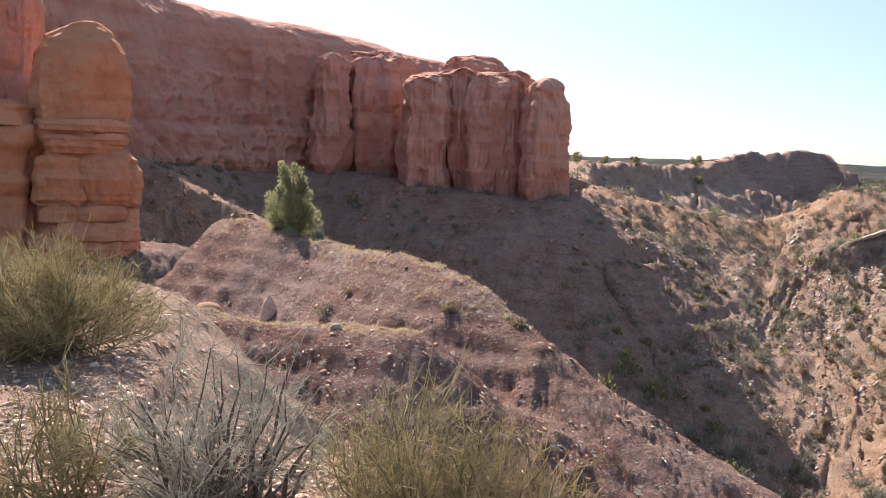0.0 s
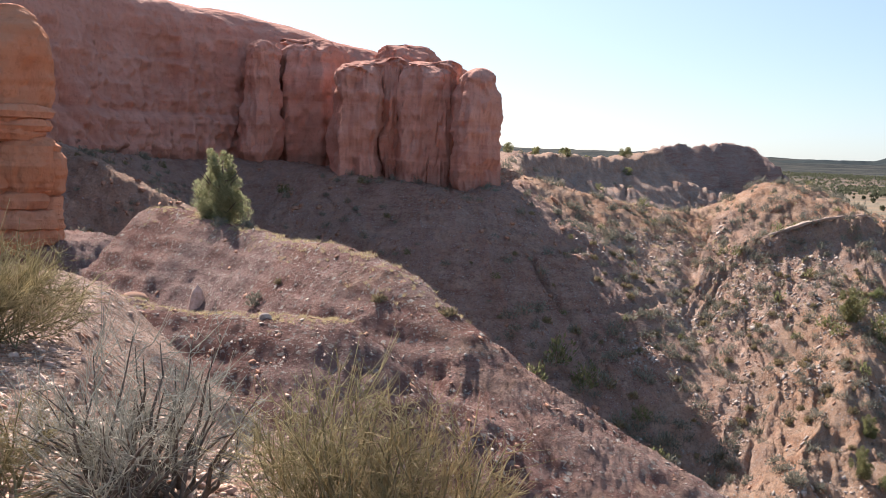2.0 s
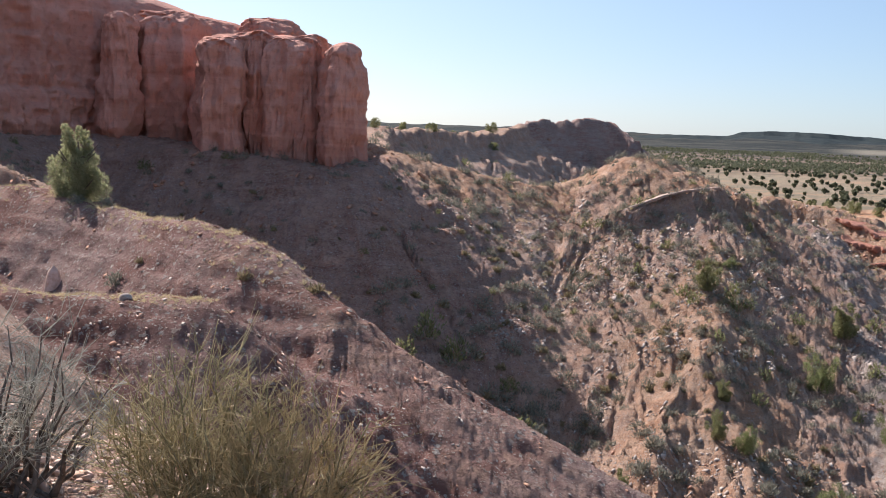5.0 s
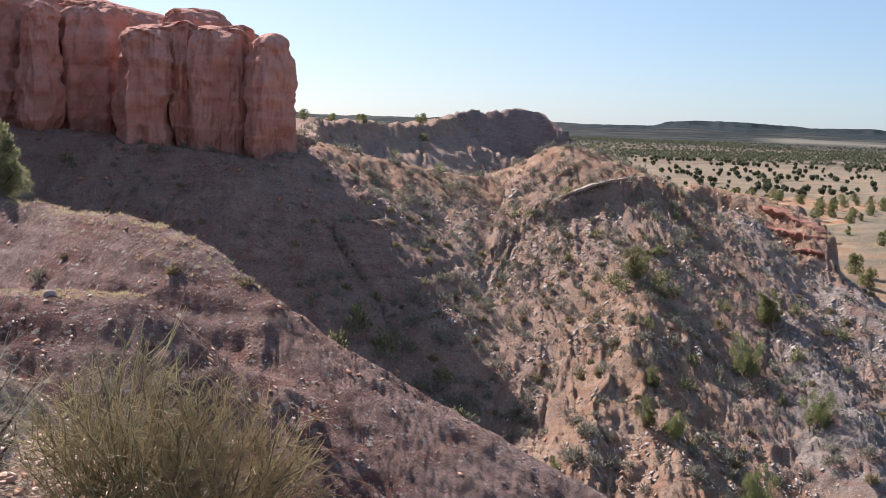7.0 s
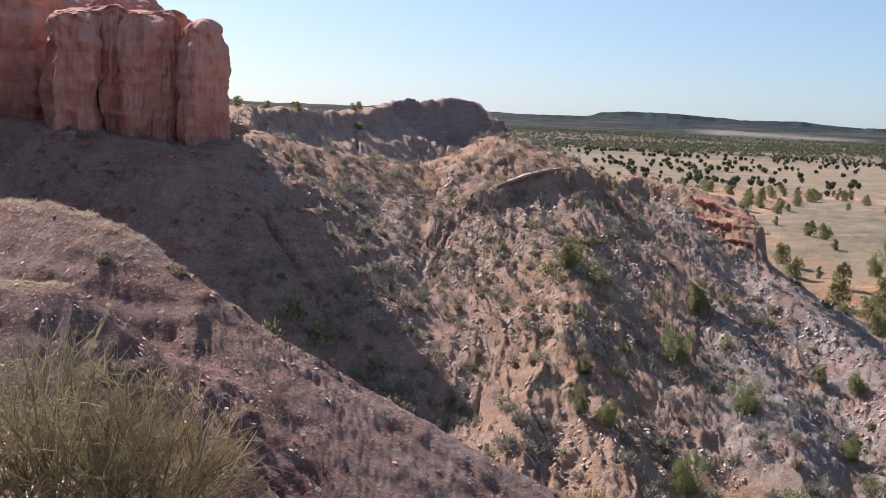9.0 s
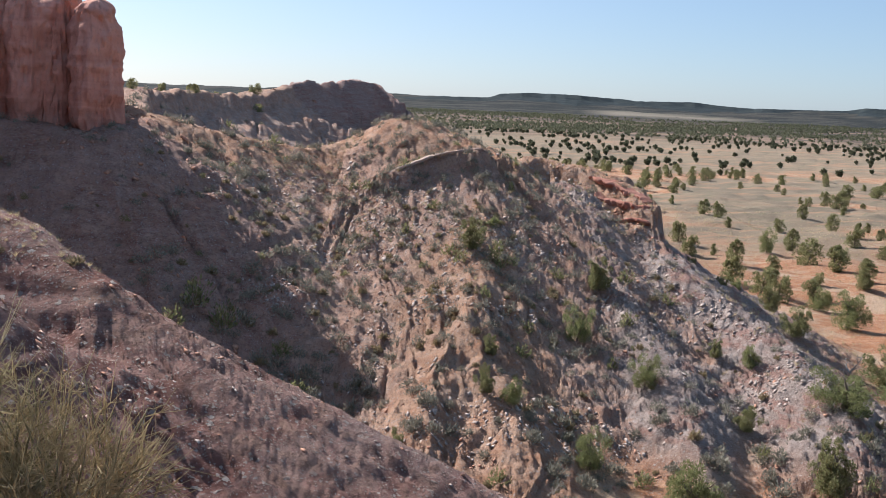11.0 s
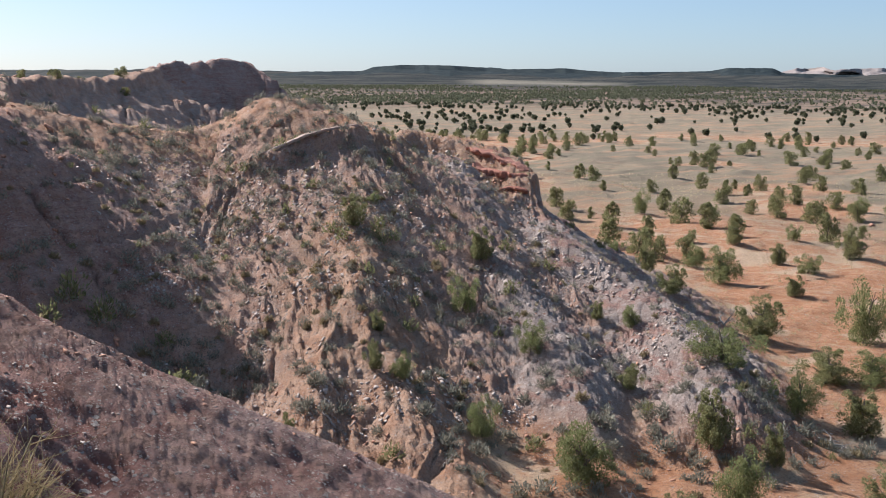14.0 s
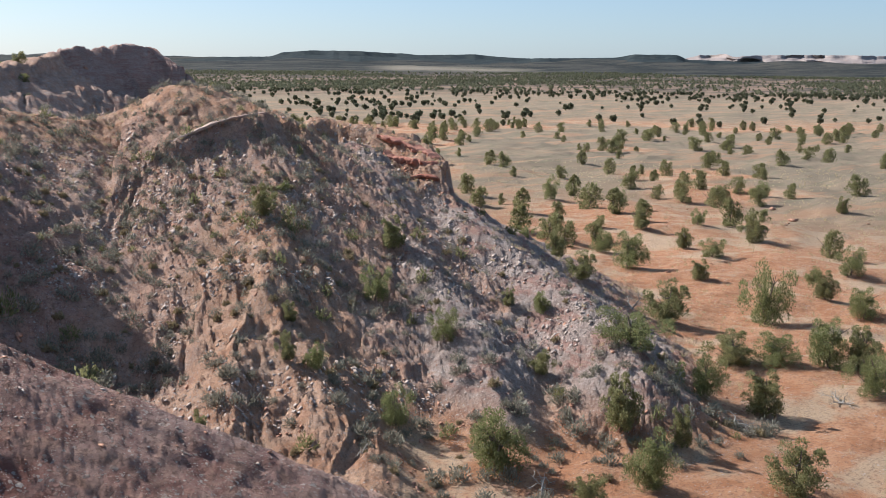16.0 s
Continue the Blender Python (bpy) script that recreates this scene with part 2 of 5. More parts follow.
def vnoise(*p, seed=0):
    """Smooth value noise in -1..1, in two or three dimensions."""
    cells = [np.floor(q) for q in p]
    fr = [q - c for q, c in zip(p, cells)]
    fr = [f * f * f * (f * (f * 6 - 15) + 10) for f in fr]
    total = 0.0
    for corner in range(2 ** len(p)):
        w, idx = 1.0, []
        for k in range(len(p)):
            bit = corner >> k & 1
            w = w * (fr[k] if bit else 1 - fr[k])
            idx.append(cells[k] + bit)
        total = total + w * hash01(*idx, seed=seed)
    return total * 2 - 1


def fbm(*p, octaves=4, gain=0.5, seed=0, ridged=False):
    total, amp = 0.0, 1.0
    for o in range(octaves):
        n = vnoise(*[q * 2.03 ** o + 17.3 * o for q in p], seed=seed + o)
        total = total + amp * ((1 - 2 * np.abs(n)) if ridged else n)
        amp *= gain
    return total


def mesh(name, verts, faces, mat, smooth=False):
    """A mesh from an array of vertices and an array of equal faces (or a list of such arrays)."""
    me = bpy.data.meshes.new(name)
    faces = [np.asarray(f, dtype=np.int32) for f in (faces if isinstance(faces, list) else [faces]) if len(f)]
    verts = np.asarray(verts, dtype=np.float32)
    loops = np.concatenate([f.ravel() for f in faces])
    sizes = np.concatenate([np.full(len(f), f.shape[1], dtype=np.int32) for f in faces])
    starts = np.concatenate([[0], np.cumsum(sizes)[:-1]]).astype(np.int32)
    me.vertices.add(len(verts))
    me.vertices.foreach_set("co", verts.ravel())
    me.loops.add(len(loops))
    me.loops.foreach_set("vertex_index", loops)
    me.polygons.add(len(sizes))
    me.polygons.foreach_set("loop_start", starts)
    me.polygons.foreach_set("loop_total", sizes)
    if smooth:
        me.polygons.foreach_set("use_smooth", np.ones(len(sizes), dtype=bool))
    me.update(calc_edges=True)
    me.validate()
    me.materials.append(mat)
    return me


def part(name, me, parent, label=""):
    ob = new(name, me)
    ob.parent = parent
    return tagged(ob, label) if label else ob


def grid_faces(rows, cols, wrap=False):
    i, j = np.meshgrid(np.arange(rows - 1), np.arange(cols if wrap else cols - 1), indexing="ij")
    i, j = i.ravel(), j.ravel()
    k = (j + 1) % cols
    return np.stack([i * cols + j, i * cols + k, (i + 1) * cols + k, (i + 1) * cols + j], 1)


class Pile:
    """Gathers many small pieces into one mesh."""

    def __init__(self):
        self.v, self.q, self.t, self.n = [], [], [], 0

    def add(self, v, quads=None, tris=None):
        if quads is not None and len(quads):
            self.q.append(np.asarray(quads) + self.n)
        if tris is not None and len(tris):
            self.t.append(np.asarray(tris) + self.n)
        self.v.append(np.asarray(v, dtype=np.float32))
        self.n += len(v)

    def mesh(self, name, mat, smooth=False):
        fs = [np.concatenate(x) for x in (self.q, self.t) if x]
        return mesh(name, np.concatenate(self.v), fs, mat, smooth)

    def tube(self, pts, r0, r1, sides=3):
        pts = np.asarray(pts, dtype=float)
        n = len(pts)
        d = np.gradient(pts, axis=0)
        d /= np.linalg.norm(d, axis=1, keepdims=True) + 1e-9
        ref = np.array([0.31, 0.95, 0.05]) if abs(d[:, 2]).mean() > 0.5 else np.array([0.05, 0.1, 1.0])
        a = np.cross(d, ref)
        a /= np.linalg.norm(a, axis=1, keepdims=True) + 1e-9
        b = np.cross(d, a)
        r = np.linspace(r0, r1, n)[:, None]
        th = np.arange(sides) * 2 * np.pi / sides
        v = np.concatenate([(pts + r * (math.cos(t) * a + math.sin(t) * b))[:, None] for t in th], 1).reshape(-1, 3)
        self.add(v, grid_faces(n, sides, True))

    def tubes(self, pts, r0, r1, sides=3):
        """Many tubes at once: pts is (tubes, points, 3)."""
        pts = np.asarray(pts, dtype=float)
        n, k = pts.shape[:2]
        d = np.gradient(pts, axis=1)
        d /= np.linalg.norm(d, axis=2, keepdims=True) + 1e-9
        a = np.cross(d, np.array([0.31, 0.94, 0.12]))
        a /= np.linalg.norm(a, axis=2, keepdims=True) + 1e-9
        b = np.cross(d, a)
        r = (np.reshape(r0, (-1, 1)) + (np.reshape(r1, (-1, 1)) - np.reshape(r0, (-1, 1))) * np.linspace(0, 1, k)[None]) * np.ones((n, k))
        th = np.arange(sides) * 2 * np.pi / sides
        v = np.stack([pts + r[..., None] * (math.cos(t) * a + math.sin(t) * b) for t in th], 2).reshape(-1, 3)
        f = grid_faces(k, sides, True)
        self.add(v, (f[None] + (np.arange(n) * k * sides)[:, None, None]).reshape(-1, 4))

    def leaves(self, centre, way, length, width, rng):
        """Diamond leaves at the centres, along the ways."""
        n = len(centre)
        way = way / (np.linalg.norm(way, axis=1, keepdims=True) + 1e-9)
        side = np.cross(way, rng.normal(size=(n, 3)))
        side /= np.linalg.norm(side, axis=1, keepdims=True) + 1e-9
        L, Wd = np.reshape(length, (-1, 1)) * np.ones((n, 1)), np.reshape(width, (-1, 1)) * np.ones((n, 1))
        v = np.stack([centre - way * L * 0.5, centre + side * Wd * 0.5, centre + way * L * 0.5, centre - side * Wd * 0.5], 1).reshape(-1, 3)
        self.add(v, np.arange(n * 4).reshape(-1, 4))


# ---- the lie of the land ----
def to_line(x, y, pts):
    """For every place: distance to a polyline, its height there, the side (+1 right of its way) and the length along it."""
    for _ in range(2):  # round the corners
        cut = [pts[0]]
        for a, b in zip(pts[:-1], pts[1:]):
            cut += [tuple(p + (q - p) * 0.25 for p, q in zip(a, b)), tuple(p + (q - p) * 0.75 for p, q in zip(a, b))]
        pts = cut + [pts[-1]]
    best = np.full(x.shape, 1e9)
    zc, side, along = np.zeros(x.shape), np.ones(x.shape), np.zeros(x.shape)
    s0 = 0.0
    for (ax, ay, az), (bx, by, bz) in zip(pts[:-1], pts[1:]):
        dx, dy = bx - ax, by - ay
        ln = math.hypot(dx, dy)
        raw = ((x - ax) * dx + (y - ay) * dy) / ln ** 2
        t = np.clip(raw, 0, 1)
        d = np.hypot(x - ax - t * dx, y - ay - t * dy)
        m = d < best
        best = np.where(m, d, best)
        zc = np.where(m, az + t * (bz - az), zc)
        side = np.where(m, np.sign((x - ax) * dy - (y - ay) * dx), side)
        turn = np.zeros(x.shape)
        if s0 == 0.0:
            turn = np.where(raw < 0, -10.0 * np.arctan2((x - ax) * dy - (y - ay) * dx, -((x - ax) * dx + (y - ay) * dy)), 0)
        elif (bx, by, bz) == tuple(pts[-1]):
            turn = np.where(raw > 1, 10.0 * np.arctan2((x - bx) * dy - (y - by) * dx, (x - bx) * dx + (y - by) * dy), 0)
        along = np.where(m, s0 + t * ln + turn, along)
        s0 += ln
    return best, zc, side, along


# crest lines: points, flat half-width, fall on the right side, fall on the left side, rill depth, rill pitch, shale weight,
# then red shale, crest soil, scarp on the right and left, bed thickness and strength
RIDGES = [
    # shelf with the broken rim
    ([(-15.8, 24.0, -3.30), (-10.1, 21.9, -3.25), (-6.19, 21.63, -3.15), (-5.08, 21.4, -3.29), (-4.34, 21.16, -3.47), (-3.16, 20.96, -3.51), (-2.0, 20.7, -3.51), (-0.88, 20.48, -3.47), (-0.37, 20.2, -3.50), (0.02, 20.3, -3.82), (0.57, 20.59, -4.29), (1.08, 20.97, -4.99)], 0.2, 0.64, 0.64, 0.06, 1.1, 0.0, 1.0, 0.1, (0, 0), (0.42, 0.35)),
    # crest with the juniper, out to the nose
    ([(-26.5, 48.8, -5.64), (-15.0, 45.1, -6.25), (-11.1, 43.0, -5.72), (-9.1, 42.1, -3.55), (-8.3, 41.5, -2.85), (-7.3, 40.1, -2.75), (-3.6, 34.8, -3.15), (-2.1, 31.7, -3.15), (-0.7, 29.3, -2.9), (0.6, 26.9, -3.2), (1.6, 25.1, -3.9), (2.2, 24.3, -4.25)], 0.2, 0.95, 0.95, 0.10, 1.3, 0.0, 1.0, 0.35, (0, 0), (0.6, 0.5)),
    # spur below the nose
    ([(2.4, 24.2, -4.6), (3.1, 25.3, -5.2), (5.0, 28.1, -7.09), (7.3, 30.9, -8.80), (10.0, 34.5, -10.98), (12.2, 37.0, -12.68), (15.5, 39.5, -15.03), (21.7, 42.4, -19.16), (25.5, 44.0, -21.6), (29.0, 45.0, -23.2)], 0.25, 0.45, 1.1, 0.05, 0.8, 0.55, 0.55, 0.0, (0, 0), None),
    # saddle, hill top and its capped end
    ([(11.5, 109.7, -2.32), (16.1, 103.1, -3.12), (20.3, 102.3, -4.03), (25.2, 102.6, -4.98), (29.26, 105.0, -5.95), (33.56, 105.8, -5.26), (37.02, 103.58, -3.52), (39.14, 99.59, -1.97), (40.28, 95.88, -2.56), (41.77, 91.96, -3.9), (42.59, 89.37, -4.86)], 1.0, 0.52, 0.58, 0.16, 1.9, 0.30, 0.0, 1.0, (0, 0), None),
    # lip of the caprock
    ([(31.99, 88.92, -7.06), (33.39, 87.87, -6.44), (36.33, 87.24, -5.19), (38.36, 86.91, -4.72), (40.85, 86.32, -4.34), (42.21, 86.22, -5.17)], 0.1, 0.56, 0.75, 0.10, 1.9, 0.4, 0.3, 0.5, (1.3, 0), None),
    # back of the hill to the second knob and its cliffed end
    ([(42.6, 90.2, -5.2), (46.6, 94.3, -6.60), (49.78, 95.84, -6.2), (51.99, 96.94, -5.44), (55.31, 93.92, -6.29), (56.92, 89.42, -6.65), (56.61, 84.85, -8.28), (56.14, 82.2, -9.1)], 0.8, 0.66, 0.85, 0.35, 2.0, 0.7, 0.2, 0.8, (0.8, 3.2), (1.1, 0.8)),
    ([(55.8, 80.56, -12.3), (53.77, 72.17, -13.15), (53.77, 64.53, -15.85), (51.72, 55.68, -17.15), (47.13, 46.2, -18.95)], 0.5, 0.62, 0.6, 0.25, 1.8, 0.85, 0.2, 0.0, (0, 0), None),
    # spurs on the near face
    ([(40.4, 87.6, -6.0), (37.1, 78.6, -9.78), (32.8, 68.6, -13.39), (30.0, 63.8, -15.20), (25.2, 57.9, -17.70), (22.5, 53.3, -19.57), (22.1, 45.5, -22.16)], 0.3, 0.52, 0.54, 0.16, 1.5, 0.6, 0.0, 0.75, (0, 0), None),
    ([(52.2, 89.0, -7.9), (47.1, 75.5, -12.02), (44.4, 65.5, -15.39), (42.2, 56.5, -17.75), (39.0, 48.8, -20.68)], 0.4, 0.54, 0.62, 0.16, 1.5, 0.85, 0.25, 0.0, (0, 0), None),
    ([(30.5, 100.3, -7.41), (23.2, 88.5, -10.62), (22.9, 78.8, -14.26), (23.5, 70.2, -18.16), (21.3, 63.2, -22.55)], 0.6, 0.56, 0.66, 0.16, 1.6, 0.7, 0.0, 0.1, (0, 0), None),
    ([(32.8, 68.6, -13.5), (30.27, 60.89, -17.24), (28.25, 54.06, -18.94), (26.95, 47.94, -20.27), (25.99, 43.88, -20.89)], 0.6, 0.48, 0.58, 0.16, 1.5, 0.4, 0.1, 0.9, (0, 0), None),
    # ridge towards the butte, and the butte
    ([(12.0, 109.6, -2.86), (17.55, 148.97, -1.57), (23.17, 188.58, -0.75), (35.11, 212.11, -1.22), (48.92, 234.96, -1.65), (60.52, 254.92, -1.27), (72.64, 275.59, 0.57)], 2.0, 0.62, 0.5, 1.5, 7.0, 0.5, 0.3, 0.5, (2.5, 0), (2.6, 0.8)),
    ([(73.0, 278.0, 1.5), (75.65, 279.96, 2.18), (84.46, 283.7, 3.06), (93.87, 284.94, 3.83), (98.66, 283.31, 3.08), (103.43, 279.48, 0.58), (104.77, 274.7, -2.25)], 1.2, 0.92, 0.9, 1.5, 6.0, 0.8, 0.5, 0.0, (2.6, 1.5), (2.3, 0.9)),
    # talus under the cliff
    ([(-43.9, 67.8, -1.75), (-31.0, 74.6, -1.26), (-23.6, 79.9, -1.59), (-22.7, 88.6, -1.87), (-19.3, 100.9, -2.49), (-12.7, 103.8, -2.27), (-8.3, 104.3, -2.14), (-3.4, 99.4, -2.95), (0.7, 97.1, -3.33), (5.8, 94.6, -3.77), (7.3, 91.7, -4.44), (10.8, 93.1, -3.56), (12.7, 107.5, -2.91)], 1.5, 0.62, 0.1, 0.5, 3.0, 0.15, 0.5, 0.0, (0, 0), None),
    ([(-28.8, 79.0, -0.35), (-23.3, 79.7, -1.33), (-18.3, 76.3, -2.77), (-13.6, 75.8, -4.78), (-8.4, 77.0, -8.57)], 0.5, 0.8, 0.8, 0.3, 2.0, 0.3, 0.3, 0.0, (0, 0), None),
    # mound under the rock pillar
    ([(-50.7, 54.8, -5.03), (-32.6, 53.0, -4.87), (-20.1, 55.1, -5.49), (-15.7, 55.4, -5.53)], 2.5, 0.75, 0.5, 0.3, 2.0, 0.2, 0.9, 0.0, (0, 0), None),
]
KNOLLS = [(-4.2, 2.2, 5.0, -1.62), (-9, 8.5, 6.6, -1.75), (-10, 15, 6.0, -2.4), (-14, -8, 12.0, -1.3), (-30, -20, 24.0, 1.0), (-28, 18, 12, -3.0)]


def height(x, y):
    """Height of the ground, and the weights of its kinds of soil."""
    shape = x.shape
    x, y = x.ravel(), y.ravel()
    r = np.hypot(x, y)
    warp = (0.12 + 0.5 * np.clip((r - 30) / 40, 0, 1)) * fbm(x * 0.13, y * 0.13, octaves=2, seed=40) * np.clip((r - 8) / 10, 0, 1)
    xw, yw = x + warp, y - 0.7 * warp
    plain = -22.6 - 2.4 * np.clip((r - 90) / 330, 0, 1) + 0.5 * fbm(x * 0.05, y * 0.05, octaves=3, seed=3) + 0.35 * fbm(x * 0.2, y * 0.2, octaves=2, seed=9)
    rise = np.clip((r - 1300) / 3000, 0, 1)
    plain = plain + 26 * rise ** 1.5 + (2.5 + 10 * rise) * fbm(x * 0.0025, y * 0.0025, octaves=4, seed=5) * np.clip((r - 1100) / 1200, 0, 1)
    k = 0.12 + 0.4 * np.clip((r - 25) / 50, 0, 1)
    tops, kinds = [plain], [(0, 0, 0)]
    crest = np.zeros_like(x)
    found, high = [], plain.copy()
    for pts, flat, right, left, *rest in RIDGES:
        far = min(70, (max(p[2] for p in pts) + 28) / min(right, left))
        px, py = [p[0] for p in pts], [p[1] for p in pts]
        at = np.nonzero((x > min(px) - far) & (x < max(px) + far) & (y > min(py) - far) & (y < max(py) + far))[0]
        d, zc, side, along = to_line(xw[at], yw[at], pts)
        e = np.sqrt(np.maximum(d - flat, 0) ** 2 + 0.09) - 0.3
        z = zc - np.where(side > 0, right, left) * e * (1 - 0.12 * np.clip(e / 40, 0, 1))
        high[at] = np.maximum(high[at], z)
        found.append((at, d, side, along, e, z))
    for i, (at, d, side, along, e, z) in enumerate(found):
        pts, flat, right, left, rill, pitch, shale, red, soil, drop, bed = RIDGES[i]
        on = z > high[at] - 4.5
        at, d, side, along, e, z = (q[on] for q in (at, d, side, along, e, z))
        xs, ys = x[at], y[at]
        sway = along / pitch + 0.5 * vnoise(along * 0.3, d * 0.25, seed=60 + i)
        gul = fbm(sway, d * 0.09 / pitch + 5.0 * i, octaves=4, gain=0.58, seed=20 + i, ridged=True)
        z = z + rill * (gul - 0.6) * np.clip(e / (2.2 * pitch), 0, 1)
        cut = vnoise(along * 0.75 / pitch + 0.45 * vnoise(along * 0.5, d * 0.35, seed=70 + i), d * 0.05 + 7.0 * i, seed=120 + i)
        z = z - 1.1 * rill * np.clip(1 - np.abs(cut) / 0.20, 0, 1) * np.clip(e / (1.5 * pitch), 0, 1)
        z = z + 0.22 * rill * fbm(along * 2.6 / pitch, d * 0.35 / pitch, octaves=3, seed=90 + i, ridged=True) * np.clip(e / pitch, 0, 1)
        scarp = np.where(side > 0, drop[0], drop[1])
        if max(drop) > 0:
            z = z - scarp * np.clip((e - 0.15 + 0.35 * fbm(along * 0.8 / max(drop), d * 0.1, octaves=3, seed=170 + i)) / (0.25 * max(drop)), 0, 1)
        if bed:  # beds of rock stand out in steps
            p, strong = bed
            q = z / p + 0.3 * vnoise(xs * 0.12, ys * 0.12, seed=160 + i) + 0.12 * fbm(xs * 1.1, ys * 1.1, octaves=3, seed=163)
            z = z - strong * p / (2 * np.pi) * np.sin(2 * np.pi * q) * np.clip(e / 0.5, 0, 1)
        full = np.full_like(x, -200.0)
        full[at] = z
        tops.append(full)
        kinds.append((shale, red, 0))
        near = np.zeros_like(x)
        near[at] = soil * np.exp(-(e / (1.2 if r[at].min() < 26 else 6.5)) ** 2) * (z > high[at] - 1.0)
        crest = np.maximum(crest, near)
    for cx, cy, rad, top in KNOLLS:
        d = np.hypot(x - cx, y - cy) * (1 + 0.06 * fbm(x * 0.4, y * 0.4, octaves=3, gain=0.4, seed=77))
        e = np.maximum(d - rad, 0)
        tops.append(top - 0.02 * d + 0.06 * fbm(x * 0.7, y * 0.7, octaves=4, gain=0.5, seed=8) - 1.05 * e)
        kinds.append((0.1, 0.4, 1.0))
    m = np.max(tops, axis=0)
    total, kind = 0.0, [0.0, 0.0, 0.0]
    for z, w3 in zip(tops, kinds):
        w = np.exp(np.maximum((z - m) / k, -50))
        total = total + w
        kind = [q + w * c for q, c in zip(kind, w3)]
    z = m + k * np.log(total)
    shale, red, grit = (q / total for q in kind)
    rocky = np.clip((z - plain - 0.5) / 2.0, 0, 1)
    lump = (0.06 + 0.04 * np.clip((r - 45) / 15, 0, 1)) * fbm(x * 0.6, y * 0.6, octaves=4, gain=0.62, seed=13) * np.clip((r - 9) / 20, 0, 1) * rocky
    lump = lump + (0.025 + 0.10 * np.clip((r - 42) / 12, 0, 1)) * fbm(x * 1.7, y * 1.7, octaves=4, gain=0.65, seed=17, ridged=True) * np.clip((r - 15) / 6, 0, 1) * np.clip((130 - r) / 20, 0, 1) * rocky
    lump = lump + 0.55 * fbm(x * 0.13, y * 0.13, octaves=5, gain=0.6, seed=27, ridged=True) * np.clip((r - 160) / 60, 0, 1) * rocky
    # long rills that fan out from the hill top
    hx, hy = x - 38.0, y - 104.0
    rho, phi = np.hypot(hx, hy), np.arctan2(hx, -hy)
    fan = np.clip((rho - 9) / 9, 0, 1) * np.clip((75 - rho) / 10, 0, 1) * np.clip((1.25 - phi) / 0.2, 0, 1) * np.clip((phi + 0.72) / 0.25, 0, 1) * rocky
    fan = fan * (0.6 + 0.5 * vnoise(x * 0.14, y * 0.14, seed=148))
    bend = phi * 24 + 1.3 * vnoise(rho * 0.08, phi * 5, seed=140) + 0.4 * vnoise(rho * 0.3, phi * 16, seed=149)
    rib = fbm(bend, rho * 0.05, octaves=4, gain=0.6, seed=141, ridged=True)
    slit = np.clip(1 - np.abs(vnoise(bend * 1.1 + 4, rho * 0.04, seed=145)) / 0.12, 0, 1)
    fine = np.clip(1 - np.abs(vnoise(bend * 2.7 + 9, rho * 0.06, seed=146)) / 0.16, 0, 1)
    lump = lump + fan * (0.36 * (rib - 0.5) - 0.45 * slit * np.clip(0.55 + vnoise(bend * 0.6, rho * 0.12, seed=151), 0, 1) - 0.28 * fine * np.clip(0.5 + vnoise(bend, rho * 0.1, seed=152), 0, 1))
    z = z + lump + 0.02 * fbm(x * 3.1, y * 3.1, octaves=3, seed=15) * np.clip(60 / (r + 5), 0, 1)
    return [q.reshape(shape) for q in (z, shale, rocky, red, crest, grit)]


GRID = {}


def ground_many(x, y, what="z"):
    """The ground's height (or another map of it) at the places, read from the built sheet."""
    x, y = np.asarray(x, dtype=float), np.asarray(y, dtype=float)
    rad, azs, m = GRID["rad"], GRID["azs"], GRID[what]
    r = np.clip(np.hypot(x, y), rad[0], rad[-2])
    a = np.degrees(np.arctan2(x, y))
    a = np.where(a < azs[0], a + 360, a)
    i = np.clip(np.searchsorted(rad, r) - 1, 0, len(rad) - 2)
    j = np.clip(np.searchsorted(azs, a) - 1, 0, len(azs) - 2)
    u = (r - rad[i]) / (rad[i + 1] - rad[i])
    v = np.clip((a - azs[j]) / (azs[j + 1] - azs[j]), 0, 1)
    return (1 - u) * ((1 - v) * m[i, j] + v * m[i, j + 1]) + u * ((1 - v) * m[i + 1, j] + v * m[i + 1, j + 1])


def ground_at(x, y):
    return float(ground_many([x], [y])[0])


